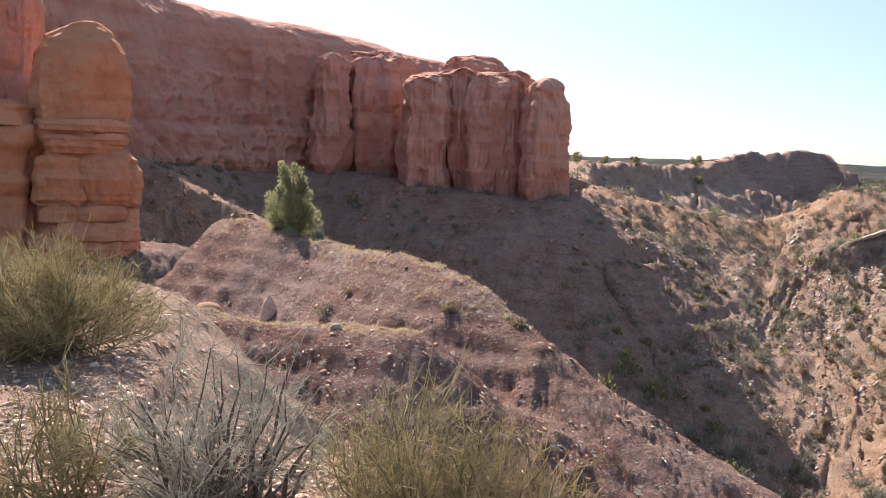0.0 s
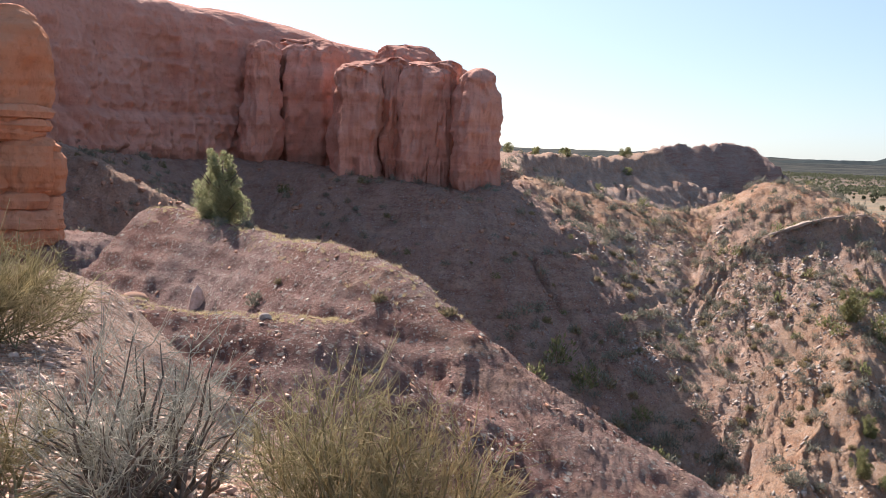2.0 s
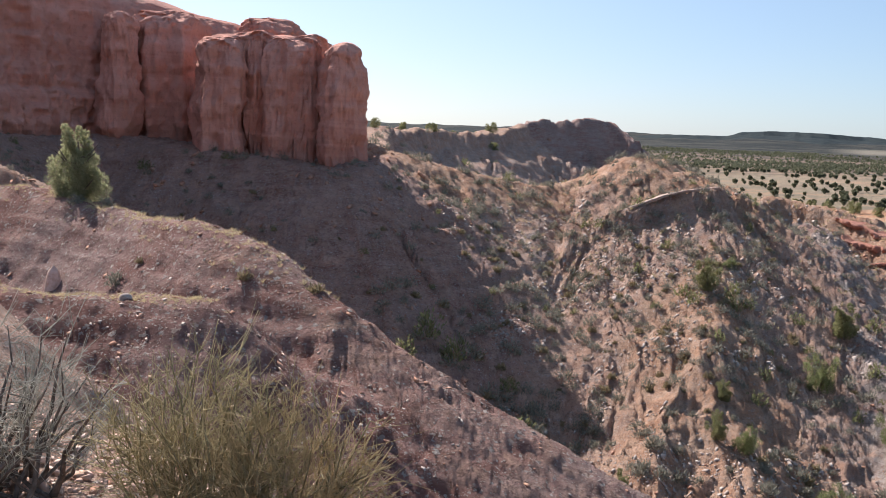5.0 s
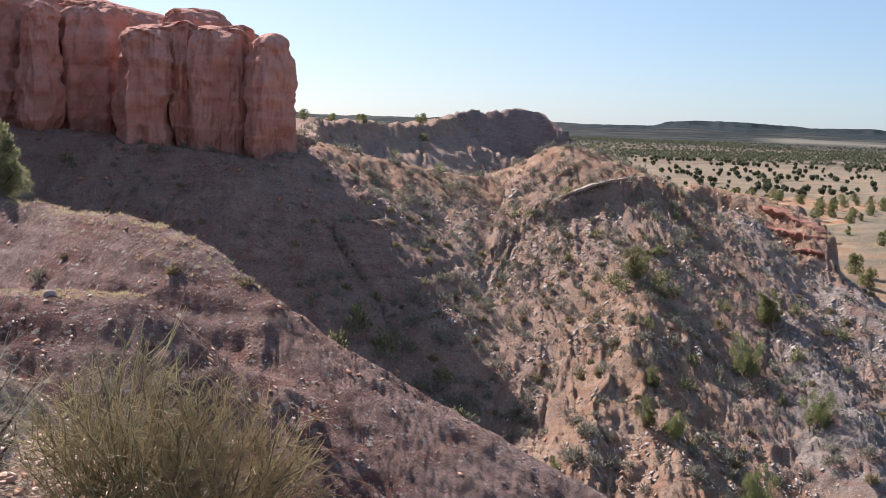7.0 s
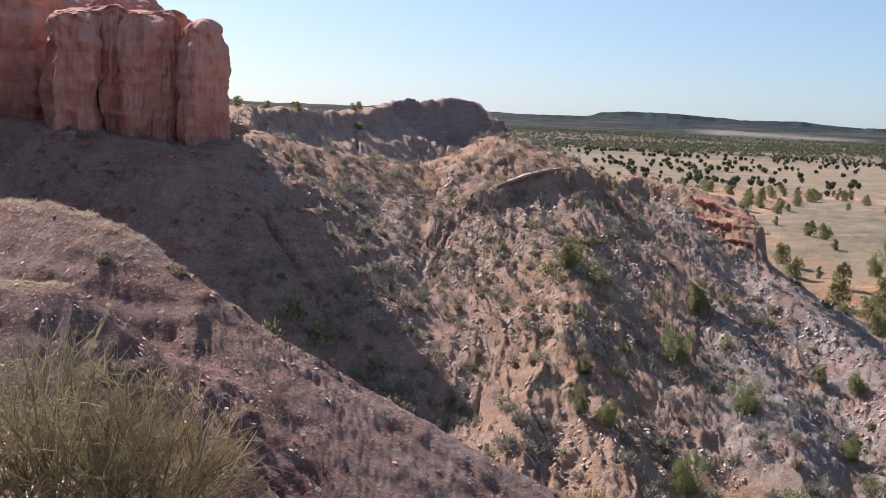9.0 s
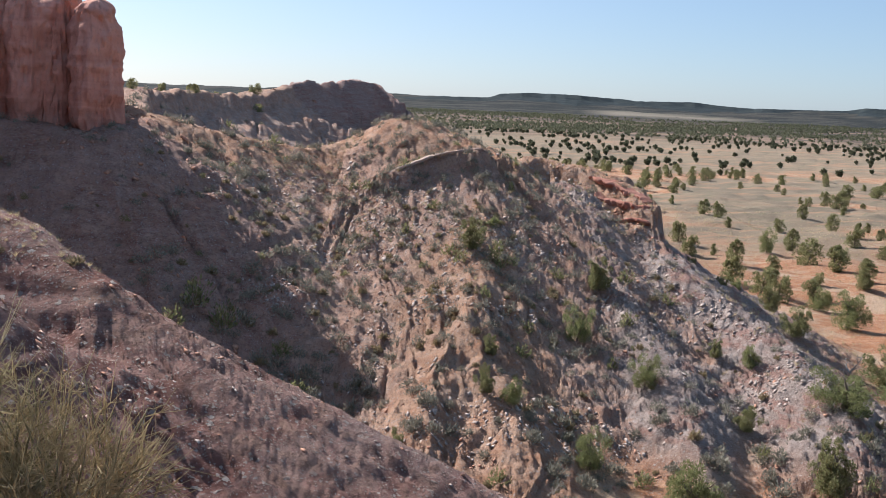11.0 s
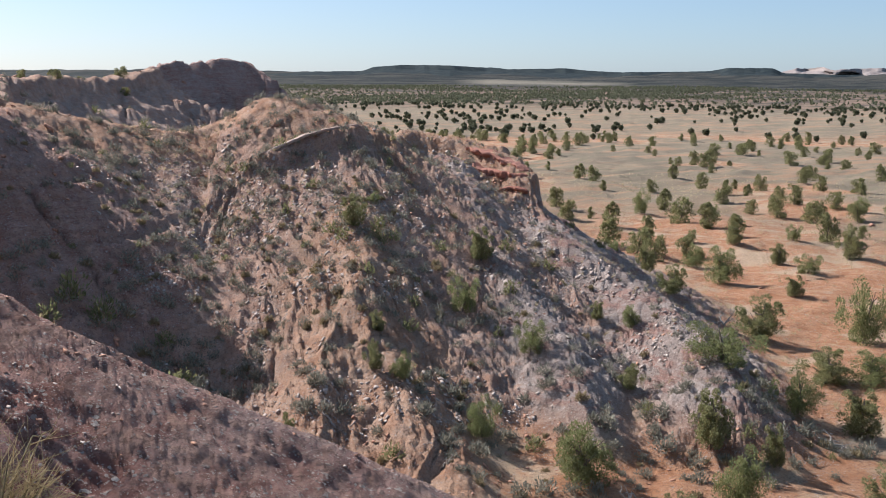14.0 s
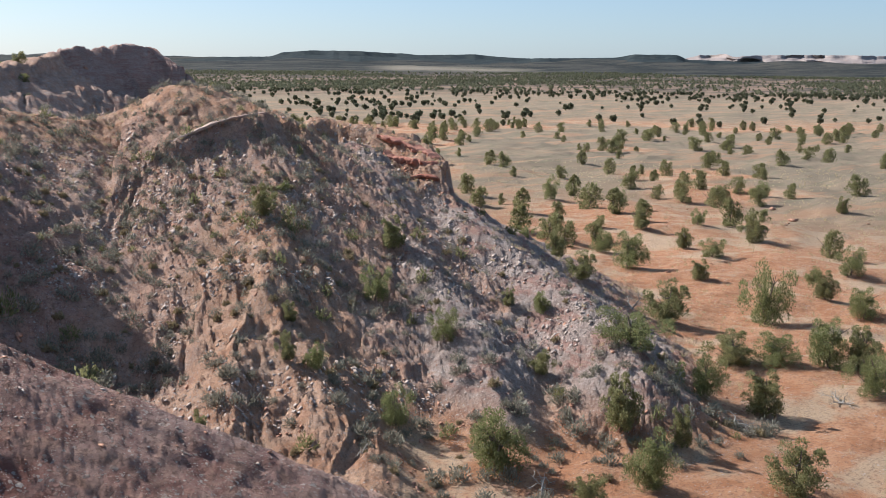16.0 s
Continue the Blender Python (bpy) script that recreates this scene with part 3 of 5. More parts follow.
def build_ground():
    rad = [0.4]
    steps = ((4, 1.03), (16, 1.012), (48, 1.007), (125, 1.005), (240, 1.012), (310, 1.006), (445, 1.013), (5000, 1.03))
    while rad[-1] < 4700:
        rad.append(rad[-1] * next(q for lim, q in steps if rad[-1] < lim))
    rad = np.array(rad)
    azs = np.radians(np.concatenate([np.arange(-26, 60, 0.1), np.arange(60, 333.5, 3.85)]))
    R, A = np.meshgrid(rad, azs, indexing="ij")
    x, y = R * np.sin(A), R * np.cos(A)
    z, shale, rocky, red, crest, grit = height(x, y)
    GRID.update(rad=rad, azs=np.degrees(azs), z=z, rocky=rocky)
    n, c = R.shape
    v = np.stack([x, y, z], 2).reshape(-1, 3)
    v = np.concatenate([v, [[0, 0, float(z[0].mean())]]])
    fan = np.stack([np.full(c, n * c), (np.arange(c) + 1) % c, np.arange(c)], 1)
    me = mesh("ground", v, [grid_faces(n, c, True)[:, ::-1], fan[:, ::-1]], GROUND, True)
    zone = np.zeros((n, c, 4), dtype=np.float32)
    step = lambda q, a, b: np.clip((q - a) / (b - a), 0, 1)
    wob = 14 * fbm(x * 0.02, y * 0.02, octaves=3, seed=31)
    lowland = 1 - rocky
    meadow = step(R + wob * 1.5, 125, 210) * lowland
    patch = step(fbm(x * 0.018, y * 0.018, octaves=3, seed=33), 0.05, 0.35) * step(520 - R + wob, 0, 90)
    zone[..., 0] = shale
    zone[..., 2] = lowland
    zone[..., 1] = meadow * (1 - 0.85 * patch)
    zone[..., 3] = step(R + wob * 6, 760, 1050)
    tint = np.stack([red, crest, grit, step(R + wob * 12, 1500, 2000)], 2).reshape(-1, 4)
    deg = np.degrees(A)
    open_ground = step(R, 1900, 2150) * step(2650 - R, 0, 250) * step(deg, 30.5, 32.5) * step(41.0 - deg, 0, 4)
    glade = np.concatenate([np.repeat(open_ground.reshape(-1, 1), 4, 1), [[0, 0, 0, 0]]]).astype(np.float32)
    me.attributes.new("open_ground", "FLOAT_COLOR", "POINT").data.foreach_set("color", glade.ravel())
    at = me.attributes.new("tint", "FLOAT_COLOR", "POINT")
    at.data.foreach_set("color", np.concatenate([tint, [[0, 0, 1, 0]]]).astype(np.float32).ravel())
    at = me.attributes.new("zone", "FLOAT_COLOR", "POINT")
    at.data.foreach_set("color", np.concatenate([zone.reshape(-1, 4), [[0, 0, 0, 0]]]).astype(np.float32).ravel())
    return tagged(new("ground", me), "red desert soil, shale slopes and tan meadow", "ground", kind="structure")


build_ground()


# ---- rock walls ----
def rock_mass(name, parent, mat, cx, cy, rx, ry, z0, z1, dome, seed, taper=0.12, turn=0.0, square=3.0, rough=0.5, flute=0.5, strata=0.25, around=120, levels=80, profile=None, label=""):
    """A weathered rock body: a rounded-square plan that narrows upward, under a domed top, fluted and bedded."""
    v = np.linspace(0, 1, levels)
    hgt = z1 - z0
    body = 1 - dome / hgt
    zz = np.where(v < 0.72, v / 0.72 * body, body + (1 - body) * np.sin((v - 0.72) / 0.28 * np.pi / 2)) * hgt + z0
    u = np.clip((zz - z0 - body * hgt) / dome, 0, 1)
    rad = (1 - taper * (zz - z0) / hgt) * np.maximum(1 - u ** 2.3, 0) ** (1 / 2.3)
    if profile:
        rad = np.interp(zz, [p[0] for p in profile], [p[1] for p in profile])
    th = np.linspace(0, 2 * np.pi, around, endpoint=False)
    ct, st = np.cos(th), np.sin(th)
    k = (np.abs(ct) ** square + np.abs(st) ** square) ** (-1 / square)
    px, py = k * ct * rx, k * st * ry
    ca, sa = math.cos(radians(turn)), math.sin(radians(turn))
    X = cx + rad[:, None] * (px * ca - py * sa)[None]
    Y = cy + rad[:, None] * (px * sa + py * ca)[None]
    Z = np.repeat(zz[:, None], around, 1)
    ox, oy = X - cx, Y - cy
    ln = np.hypot(ox, oy) + 1e-6
    f = fbm(X * 0.42, Y * 0.42, Z * 0.05, octaves=4, gain=0.55, seed=seed, ridged=True) * flute
    f = f + fbm(X * 0.25, Y * 0.25, Z * 0.22, octaves=5, gain=0.55, seed=seed + 7) * rough
    f = f + 0.30 * rough * fbm(X * 0.9, Y * 0.9, Z * 0.35, octaves=4, gain=0.6, seed=seed + 31, ridged=True)
    bed = fbm(Z * 0.8 + 0.25 * vnoise(X * 0.15, Y * 0.15, seed=seed + 3), X * 0.04, octaves=3, seed=seed + 11)
    f = f + strata * np.tanh(bed * 2.5)
    f = f * np.clip(rad[:, None] * 2.2, 0.0, 1)
    lift = 0.35 * rough * fbm(X * 0.5, Y * 0.5, octaves=3, seed=seed + 19) * np.clip(u[:, None] * 2, 0, 1)
    V = np.stack([X + ox / ln * f, Y + oy / ln * f, Z + lift], 2).reshape(-1, 3)
    cap = np.array([[(levels - 1) * around + j for j in range(around)]])
    me = mesh(name, V, [grid_faces(levels, around, True), cap], mat, True)
    return part(name, me, parent, label)


def thing(name, label, category, group="", kind="", at=(0, 0, 0)):
    ob = new(name)
    ob.location = at
    return tagged(ob, label, category, group, kind)


cliff = thing("cliff", "red sandstone cliff with fluted columns and rounded top", "cliff", kind="structure")


def main_wall():
    """The long wall: a battered face that rounds over to a sloping top."""
    line = [(-77.4, 45.8, 34.0), (-55.0, 63.6, 38.0), (-39.1, 74.2, 36.0), (-29.3, 82.1, 25.0), (-24.8, 90.6, 14.2), (-20.6, 101.1, 13.7), (-14.3, 105.4, 13.2), (-9.4, 107.6, 12.1), (-4.1, 108.4, 10.8), (1.5, 109.6, 9.4), (7.2, 109.0, 7.3)]
    pts = np.array(line, dtype=float)
    s = np.concatenate([[0], np.cumsum(np.hypot(*(pts[1:, :2] - pts[:-1, :2]).T))])
    n = 620
    q = np.linspace(0, s[-1], n)
    P = np.stack([np.interp(q, s, pts[:, k]) for k in range(3)], 1)
    ker = np.ones(31) / 31
    P = np.stack([np.convolve(np.pad(P[:, k], 15, "edge"), ker, "valid") for k in range(3)], 1)
    d = np.gradient(P[:, :2], axis=0)
    d /= np.linalg.norm(d, axis=1, keepdims=True)
    inward = np.stack([-d[:, 1], d[:, 0]], 1)
    z0, rise, run = -8.5, 4.6, 6.0
    rows = []
    for v in np.linspace(0, 1, 90):
        rows.append((v, "face"))
    for v in np.linspace(0, 1, 50)[1:]:
        rows.append((v, "round"))
    rows += [(0.0, "back"), (1.0, "back")]
    V = []
    for v, kind in rows:
        top = P[:, 2] - rise
        if kind == "face":
            inset, z = v * 2.6, z0 + v * (top - z0)
        elif kind == "round":
            a = v * math.pi / 2
            inset, z = 2.6 + run * (1 - math.cos(a) ** 0.9), top + rise * math.sin(a) ** 0.85
        else:
            inset, z = 2.6 + run + 4 + 14 * v, P[:, 2] - 0.5 - 24 * v
        z = z + 0 * q
        x, y = P[:, 0] + inward[:, 0] * inset, P[:, 1] + inward[:, 1] * inset
        low = np.clip((z0 + 26 - z) / 20, 0, 1)
        f = (0.25 + 0.5 * low) * fbm(x * 0.30, y * 0.30, z * 0.07, octaves=4, gain=0.55, seed=401, ridged=True)
        f = f + 1.3 * fbm(x * 0.07, y * 0.07, z * 0.05, octaves=3, seed=402) + 0.75 * low * fbm(x * 0.45, y * 0.45, z * 0.38, octaves=5, gain=0.62, seed=403, ridged=True)
        f = f + 0.04 * np.tanh(2.5 * fbm(z * 0.7, x * 0.03, octaves=3, seed=404))
        # a bedding notch along the foot
        f = f - 0.35 * np.exp(-((z - 2.6 - 0.02 * x) / 0.35) ** 2) + 0.5 * np.clip((2.6 - z) / 2, 0, 1)
        f = f * (1.0 if kind == "face" else (1 - 0.6 * v))
        up = 0.5 * fbm(x * 0.12, y * 0.12, octaves=4, seed=405) * (v if kind == "round" else 0)
        V.append(np.stack([x - inward[:, 0] * f, y - inward[:, 1] * f, z + up], 1))
    V = np.array(V)
    return part("rock_wall", mesh("rock_wall", V.reshape(-1, 3), grid_faces(len(rows), n), CLIFF, True), cliff)


main_wall()
for name, az, dist, rx, ry, z1, dome, seed, taper, flute in (
        ("rock_rib", -6.25, 106.6, 1.15, 2.6, 9.5, 1.7, 1, 0.18, 0.3),
        ("rock_slab", -3.85, 112.49, 3.75, 5.4, 10.4, 2.24, 2, 0.06, 0.4),
        ("rock_column", -1.0, 101.5, 1.9, 3.44, 7.57, 1.72, 3, 0.1, 0.5),
        ("rock_column", 0.80, 102.94, 1.46, 3.27, 8.08, 1.72, 4, 0.12, 0.45),
        ("rock_dome", 1.12, 113.78, 3.53, 4.13, 10.49, 3.44, 5, 0.2, 0.5),
        ("rock_column", 2.29, 101.57, 1.68, 3.44, 7.83, 1.81, 6, 0.15, 0.5),
        ("rock_column", 3.35, 102.5, 1.45, 3.78, 8.08, 1.81, 7, 0.18, 0.5),
        ("rock_buttress", 5.3, 97.95, 1.8, 3.4, 7.3, 4.6, 8, 0.42, 0.5),
        ("rock_backing", 3.49, 117.13, 3.78, 6.02, 6.54, 2.75, 9, 0.2, 0.5)):
    a = radians(az)
    rock_mass(name, cliff, CLIFF, dist * math.sin(a), dist * math.cos(a), rx, ry, -11.0, z1, dome, 100 + seed, taper, -az, 2.6, 0.7, flute * 1.3, 0.06, 150, 130)

pillar = thing("rock_pillar", "orange sandstone pillar with a bulging cap and bedded waist", "rock", kind="structure", at=(0, 0, 0))
PX, PY = -18.54, 53.9
CAP = [(0.6, 0.85), (0.95, 0.95), (1.5, 0.96), (2.2, 1.0), (3.8, 1.0), (4.5, 0.90), (5.1, 0.70), (5.6, 0.44), (5.9, 0.22), (6.0, 0.03)]
BLOCK = [(0.0, 0.8), (0.12, 0.97), (0.5, 1.03), (0.85, 0.95), (1.0, 0.6)]
for k, (name, right, back, rx, ry, z0, z1, profile) in enumerate((
        ("cap_block", 0.0, 0.0, 2.1, 1.9, 0.6, 6.0, CAP),
        ("bed", 0.05, -0.1, 1.98, 1.85, 0.46, 1.2, BLOCK), ("bed", -0.05, 0.0, 1.88, 1.78, 0.14, 0.80, BLOCK), ("bed", 0.08, -0.08, 1.95, 1.85, -0.18, 0.48, BLOCK), ("bed", 0.0, 0.0, 1.86, 1.78, -0.65, 0.16, BLOCK),
        ("waist_block", -0.75, -0.15, 1.35, 1.8, -3.2, -0.35, BLOCK), ("waist_block", 0.95, -0.2, 1.25, 1.8, -3.15, -0.4, BLOCK), ("waist_block", 1.65, 0.1, 0.92, 1.4, -3.3, -1.1, BLOCK),
        ("foot_block", -0.65, 0.0, 1.25, 1.75, -4.1, -2.95, BLOCK), ("foot_block", 0.75, -0.2, 1.35, 1.7, -4.0, -2.95, BLOCK), ("foot_block", 1.75, 0.1, 0.85, 1.4, -4.3, -3.1, BLOCK),
        ("foot_block", 0.3, 0.1, 2.2, 2.0, -5.0, -3.8, BLOCK), ("foot_block", 0.45, 0.1, 2.4, 2.1, -6.0, -4.6, BLOCK), ("foot_block", 0.5, 0.2, 2.6, 2.3, -8.2, -5.6, None),
        ("low_block", -5.2, 0.9, 3.35, 2.6, 0.7, 1.95, None), ("low_block", -5.1, 0.95, 3.25, 2.5, -8.2, 1.0, None),
        ("tall_block", -6.9, 5.0, 3.5, 3.2, -2.0, 15.0, None), ("tall_block", -3.0, 5.6, 0.75, 2.2, -2.0, 9.0, None))):
    if profile is BLOCK:
        profile = [(z0 + (z1 - z0) * q, w) for q, w in BLOCK]
    rock_mass(name, pillar, CLIFF if name == "tall_block" else PILLAR, PX + 0.9455 * right - 0.3256 * back, PY + 0.3256 * right + 0.9455 * back, rx, ry, z0, z1, min(0.35, 0.4 * (z1 - z0)), 210 + 3 * k, 0.03, 19 + 5 * math.sin(k * 2.1), 3.4, 0.42 if z1 - z0 > 1.2 else 0.25, 0.22, 0.22 if z1 - z0 > 8 else 0.09, 120, 90, profile)
rock_mass("tall_block", pillar, CLIFF, -33.0, 62.5, 6.6, 6.0, -7.0, 16.0, 3.0, 281, 0.08, 28, 3.0, 0.7, 0.6, 0.12, 150, 120)


def ledge(name, pts, width, thick, mat, seed, label, kind="structure", step=0.14):
    """A projecting bed of rock along a line: ragged front edge, jointed, thick at the back."""
    pts = np.array(pts, dtype=float)
    s = np.concatenate([[0], np.cumsum(np.linalg.norm(pts[1:] - pts[:-1], axis=1))])
    n = max(int(s[-1] / step), 8)
    q = np.linspace(0, s[-1], n)
    P = np.stack([np.interp(q, s, pts[:, k]) for k in range(3)], 1)
    d = np.gradient(P[:, :2], axis=0)
    d /= np.linalg.norm(d, axis=1, keepdims=True)
    out = np.stack([d[:, 1], -d[:, 0]], 1)
    end = np.clip(np.minimum(q, s[-1] - q) / (0.12 * s[-1]), 0, 1) ** 0.5
    sec = [(-1.0, 0.5), (-0.4, 0.52), (0.3, 0.5), (0.46, 0.44), (0.49, 0.05), (0.40, -0.02), (0.43, -0.3), (0.30, -0.38), (0.28, -0.5), (-0.5, -0.6), (-1.0, -0.6)]
    V = []
    for k, (o, h) in enumerate(sec):
        jag = fbm(q * 0.9, np.full(n, seed + 0.07 * k), octaves=4, gain=0.7, seed=seed) * 0.55 + 0.5 * np.round(2 * vnoise(q * 0.7, np.full(n, seed * 1.0), seed=seed + 5)) / 2
        oo = o * width * (0.6 + 0.4 * end) * (0.45 if o > 0 else 1) + (jag * width * 0.45 if o > 0 else 0)
        hh = h * thick * (0.35 + 0.65 * end) + 0.16 * thick * fbm(q * 1.9, np.full(n, 3.0 * k), octaves=3, seed=seed + 9)
        V.append(np.stack([P[:, 0] + out[:, 0] * oo, P[:, 1] + out[:, 1] * oo, P[:, 2] + hh], 1))
    V = np.array(V)
    caps = np.array([[k * n for k in range(len(sec))], [k * n + n - 1 for k in range(len(sec))][::-1]])
    me = mesh(name, V.reshape(-1, 3), [grid_faces(len(sec), n), caps], mat, False)
    return tagged(new(name, me), label, "rock", kind=kind)


def sunk(pts, up):
    return [(x, y, ground_at(x, y) + up) for x, y in pts]


CAP_LIP = [(31.99, 88.92, -7.06), (33.39, 87.87, -6.44), (36.33, 87.24, -5.19), (38.36, 86.91, -4.72), (40.85, 86.32, -4.34), (42.21, 86.22, -5.17)]
ledge("rock_ledge", [(x, y - 0.25, z + 0.02) for x, y, z in CAP_LIP], 0.7, 0.24, LEDGE, 37, "pale overhanging caprock lip of the hill")
ledge("rock_ledge", [(x + 0.3, y - 0.1, z - 0.36) for x, y, z in CAP_LIP[1:-1]], 0.55, 0.26, REDBED, 39, "red rock bed under the caprock lip")
rock_mass("boulder", thing("boulder", "orange block standing under the pale rim", "rock"), PILLAR, 2.3, 24.0, 0.22, 0.22, -5.6, -4.42, 0.12, 51, 0.05, 20, 5.0, 0.08, 0.05, 0.03, 40, 34)
rock_mass("boulder", thing("boulder", "pale pointed boulder on the red face", "rock"), PINKSTONE, -5.34, 32.56, 0.22, 0.2, -5.9, -4.55, 0.5, 52, 0.5, 20, 3.2, 0.06, 0.04, 0.02, 40, 34, [(-5.9, 1.3), (-5.3, 1.0), (-4.95, 0.75), (-4.7, 0.5), (-4.55, 0.05)])
rock_mass("boulder", thing("boulder", "rounded red boulder on the face", "rock"), REDSTONE, -7.25, 32.70, 0.42, 0.38, -5.6, -4.85, 0.4, 53, 0.4, 20, 3.2, 0.12, 0.08, 0.04, 40, 34)
rock_mass("boulder", thing("boulder", "small pale stone on the rim", "rock"), STONE, -2.06, 20.60, 0.12, 0.11, -3.64, -3.39, 0.09, 54, 0.15, 20, 3.2, 0.04, 0.05, 0.01, 40, 34)


KNOB_BEDS = [
    [(54.75, 90.18), (55.62, 87.88), (56.11, 84.58), (56.42, 82.32)],
    [(53.51, 89.18), (54.11, 86.46), (55.08, 83.46), (55.85, 81.26)],
    [(53.61, 82.63), (54.66, 81.34), (55.46, 80.19)],
]
for k, way in enumerate(KNOB_BEDS):
    ledge("rock_ledge", sunk(way, 0.05), 1.0, 0.5, REDBED, 41 + k, "broken red rock bed at the cliffed knob")


# ---- plants ----
def crown_mesh(name, rng, h, w, clumps, per, leaf, mat, base=0.12, pointy=0.5, leaders=((0.0, 0.0, 1.0),)):
    """Many small leaf sprays on the outside of uneven clumps."""
    p = Pile()
    for c in range(clumps):
        t = base + (0.93 - base) * (c + rng.random()) / clumps
        env = w / 2 * (1 - pointy * max(0, (t - 0.25) / 0.75) ** 1.4) * (0.75 if t < 0.2 else 1)
        a, rr = rng.random() * 2 * np.pi, env * 0.80 * rng.random() ** 0.5
        lx, ly, lh = leaders[c % len(leaders)]
        cen = np.array([rr * np.cos(a) + lx * w / 2 * min(1, 2 * t), rr * np.sin(a) + ly * w / 2 * min(1, 2 * t), t * h * lh])
        rad = env * rng.uniform(0.20, 0.40) + 0.03 * h
        d = rng.normal(size=(per, 3))
        d[:, 2] = d[:, 2] * 0.9 + 0.25
        d /= np.linalg.norm(d, axis=1, keepdims=True)
        pos = cen + d * rad * rng.uniform(0.55, 1.08, (per, 1)) * np.array([1, 1, 1.1])
        pos[:, 2] = np.maximum(pos[:, 2], 0.03 * h)
        way = d + rng.normal(size=(per, 3)) * 0.5 + np.array([0, 0, 0.7])
        L = leaf * rng.uniform(0.6, 1.4, per)
        p.leaves(pos, way, L, L * 0.36, rng)
    return p.mesh(name, mat)


def trunk_mesh(name, rng, h, w, limbs, sides=6, mat=None):
    p = Pile()
    lean = rng.normal(size=2) * 0.06 * h
    top = np.array([lean[0], lean[1], 0.75 * h])
    pts = [np.array([0, 0, -0.15 * h]), np.array([0, 0, 0.05]), top * 0.35 + rng.normal(size=3) * 0.02 * h, top * 0.7 + rng.normal(size=3) * 0.02 * h, top]
    p.tube(pts, 0.045 * h, 0.008 * h, sides)
    for k in range(limbs):
        f = rng.uniform(0.08, 0.75)
        a = rng.random() * 2 * np.pi
        b0 = np.array([lean[0] * f, lean[1] * f, 0.75 * h * f])
        out = np.array([np.cos(a), np.sin(a), rng.uniform(0.2, 0.9)]) * w * rng.uniform(0.25, 0.48)
        p.tube([b0, b0 + out * 0.5 + rng.normal(size=3) * 0.03 * h, b0 + out + np.array([0, 0, 0.05 * h])], 0.018 * h, 0.004 * h, 4)
    return p.mesh(name, mat or BARK, True)


def tree(name, seed, h, w, clumps, per, leaf, mat, label, category="tree", group="", limbs=7, pointy=0.5, base=0.12, leaders=((0.0, 0.0, 1.0),)):
    rng = np.random.default_rng(seed)
    ob = thing(name, label, category, group)
    part("trunk", trunk_mesh("trunk", rng, h, w, limbs), ob)
    part("crown", crown_mesh("crown", rng, h, w, clumps, per, leaf, mat, base, pointy, leaders), ob)
    return ob


def put(ob, x, y, z, turn=0.0, scale=1.0, wide=1.0):
    return Matrix.Translation((x, y, z)) @ Matrix.Rotation(turn, 4, "Z") @ Matrix.Diagonal((scale * wide, scale * wide, scale, 1))


class Stock:
    """Some trees of one kind, each built once; the first use stands there itself, later ones are copies."""

    def __init__(self, makers):
        self.makers, self.obs, self.k = makers, {}, 0

    def plant(self, x, y, scale, turn, wide=1.0, sink=0.05, label=""):
        k = self.k % len(self.makers)
        self.k += 1
        m = put(None, x, y, ground_at(x, y) - sink, turn, scale, wide)
        if k not in self.obs:
            self.obs[k] = self.makers[k]()
            self.obs[k].matrix_basis = m
            ob = self.obs[k]
        else:
            src = self.obs[k]
            ob = copy_thing(src, Matrix.Identity(4))
            ob.matrix_basis = m
        return tagged(ob, label) if label else ob


near_junipers = Stock([lambda s=s: tree("juniper_tree", 500 + s, 1.0, (0.7, 0.8, 0.6, 0.9)[s], 44, 190, 0.042, (JUNIPER, PINYON)[s % 2], "green juniper tree with grey trunk on red sand", "tree", "junipers below the hill", 9, (0.5, 0.4, 0.6, 0.3)[s], 0.1, ((0, 0, 1.0), (0.65, 0.2, 0.74), (-0.6, 0.45, 0.66), (0.05, -0.7, 0.85), (-0.45, -0.5, 0.5))) for s in range(4)])
plain_junipers = Stock([lambda s=s: tree("juniper_tree", 540 + s, 1.0, (1.1, 1.25, 0.95, 1.35, 1.1)[s], 22, 80, 0.095, JUNIPER, "small dark green juniper on the open plain", "tree", "junipers on the plain", 4, (0.55, 0.45, 0.65, 0.4, 0.5)[s], 0.03) for s in range(5)])

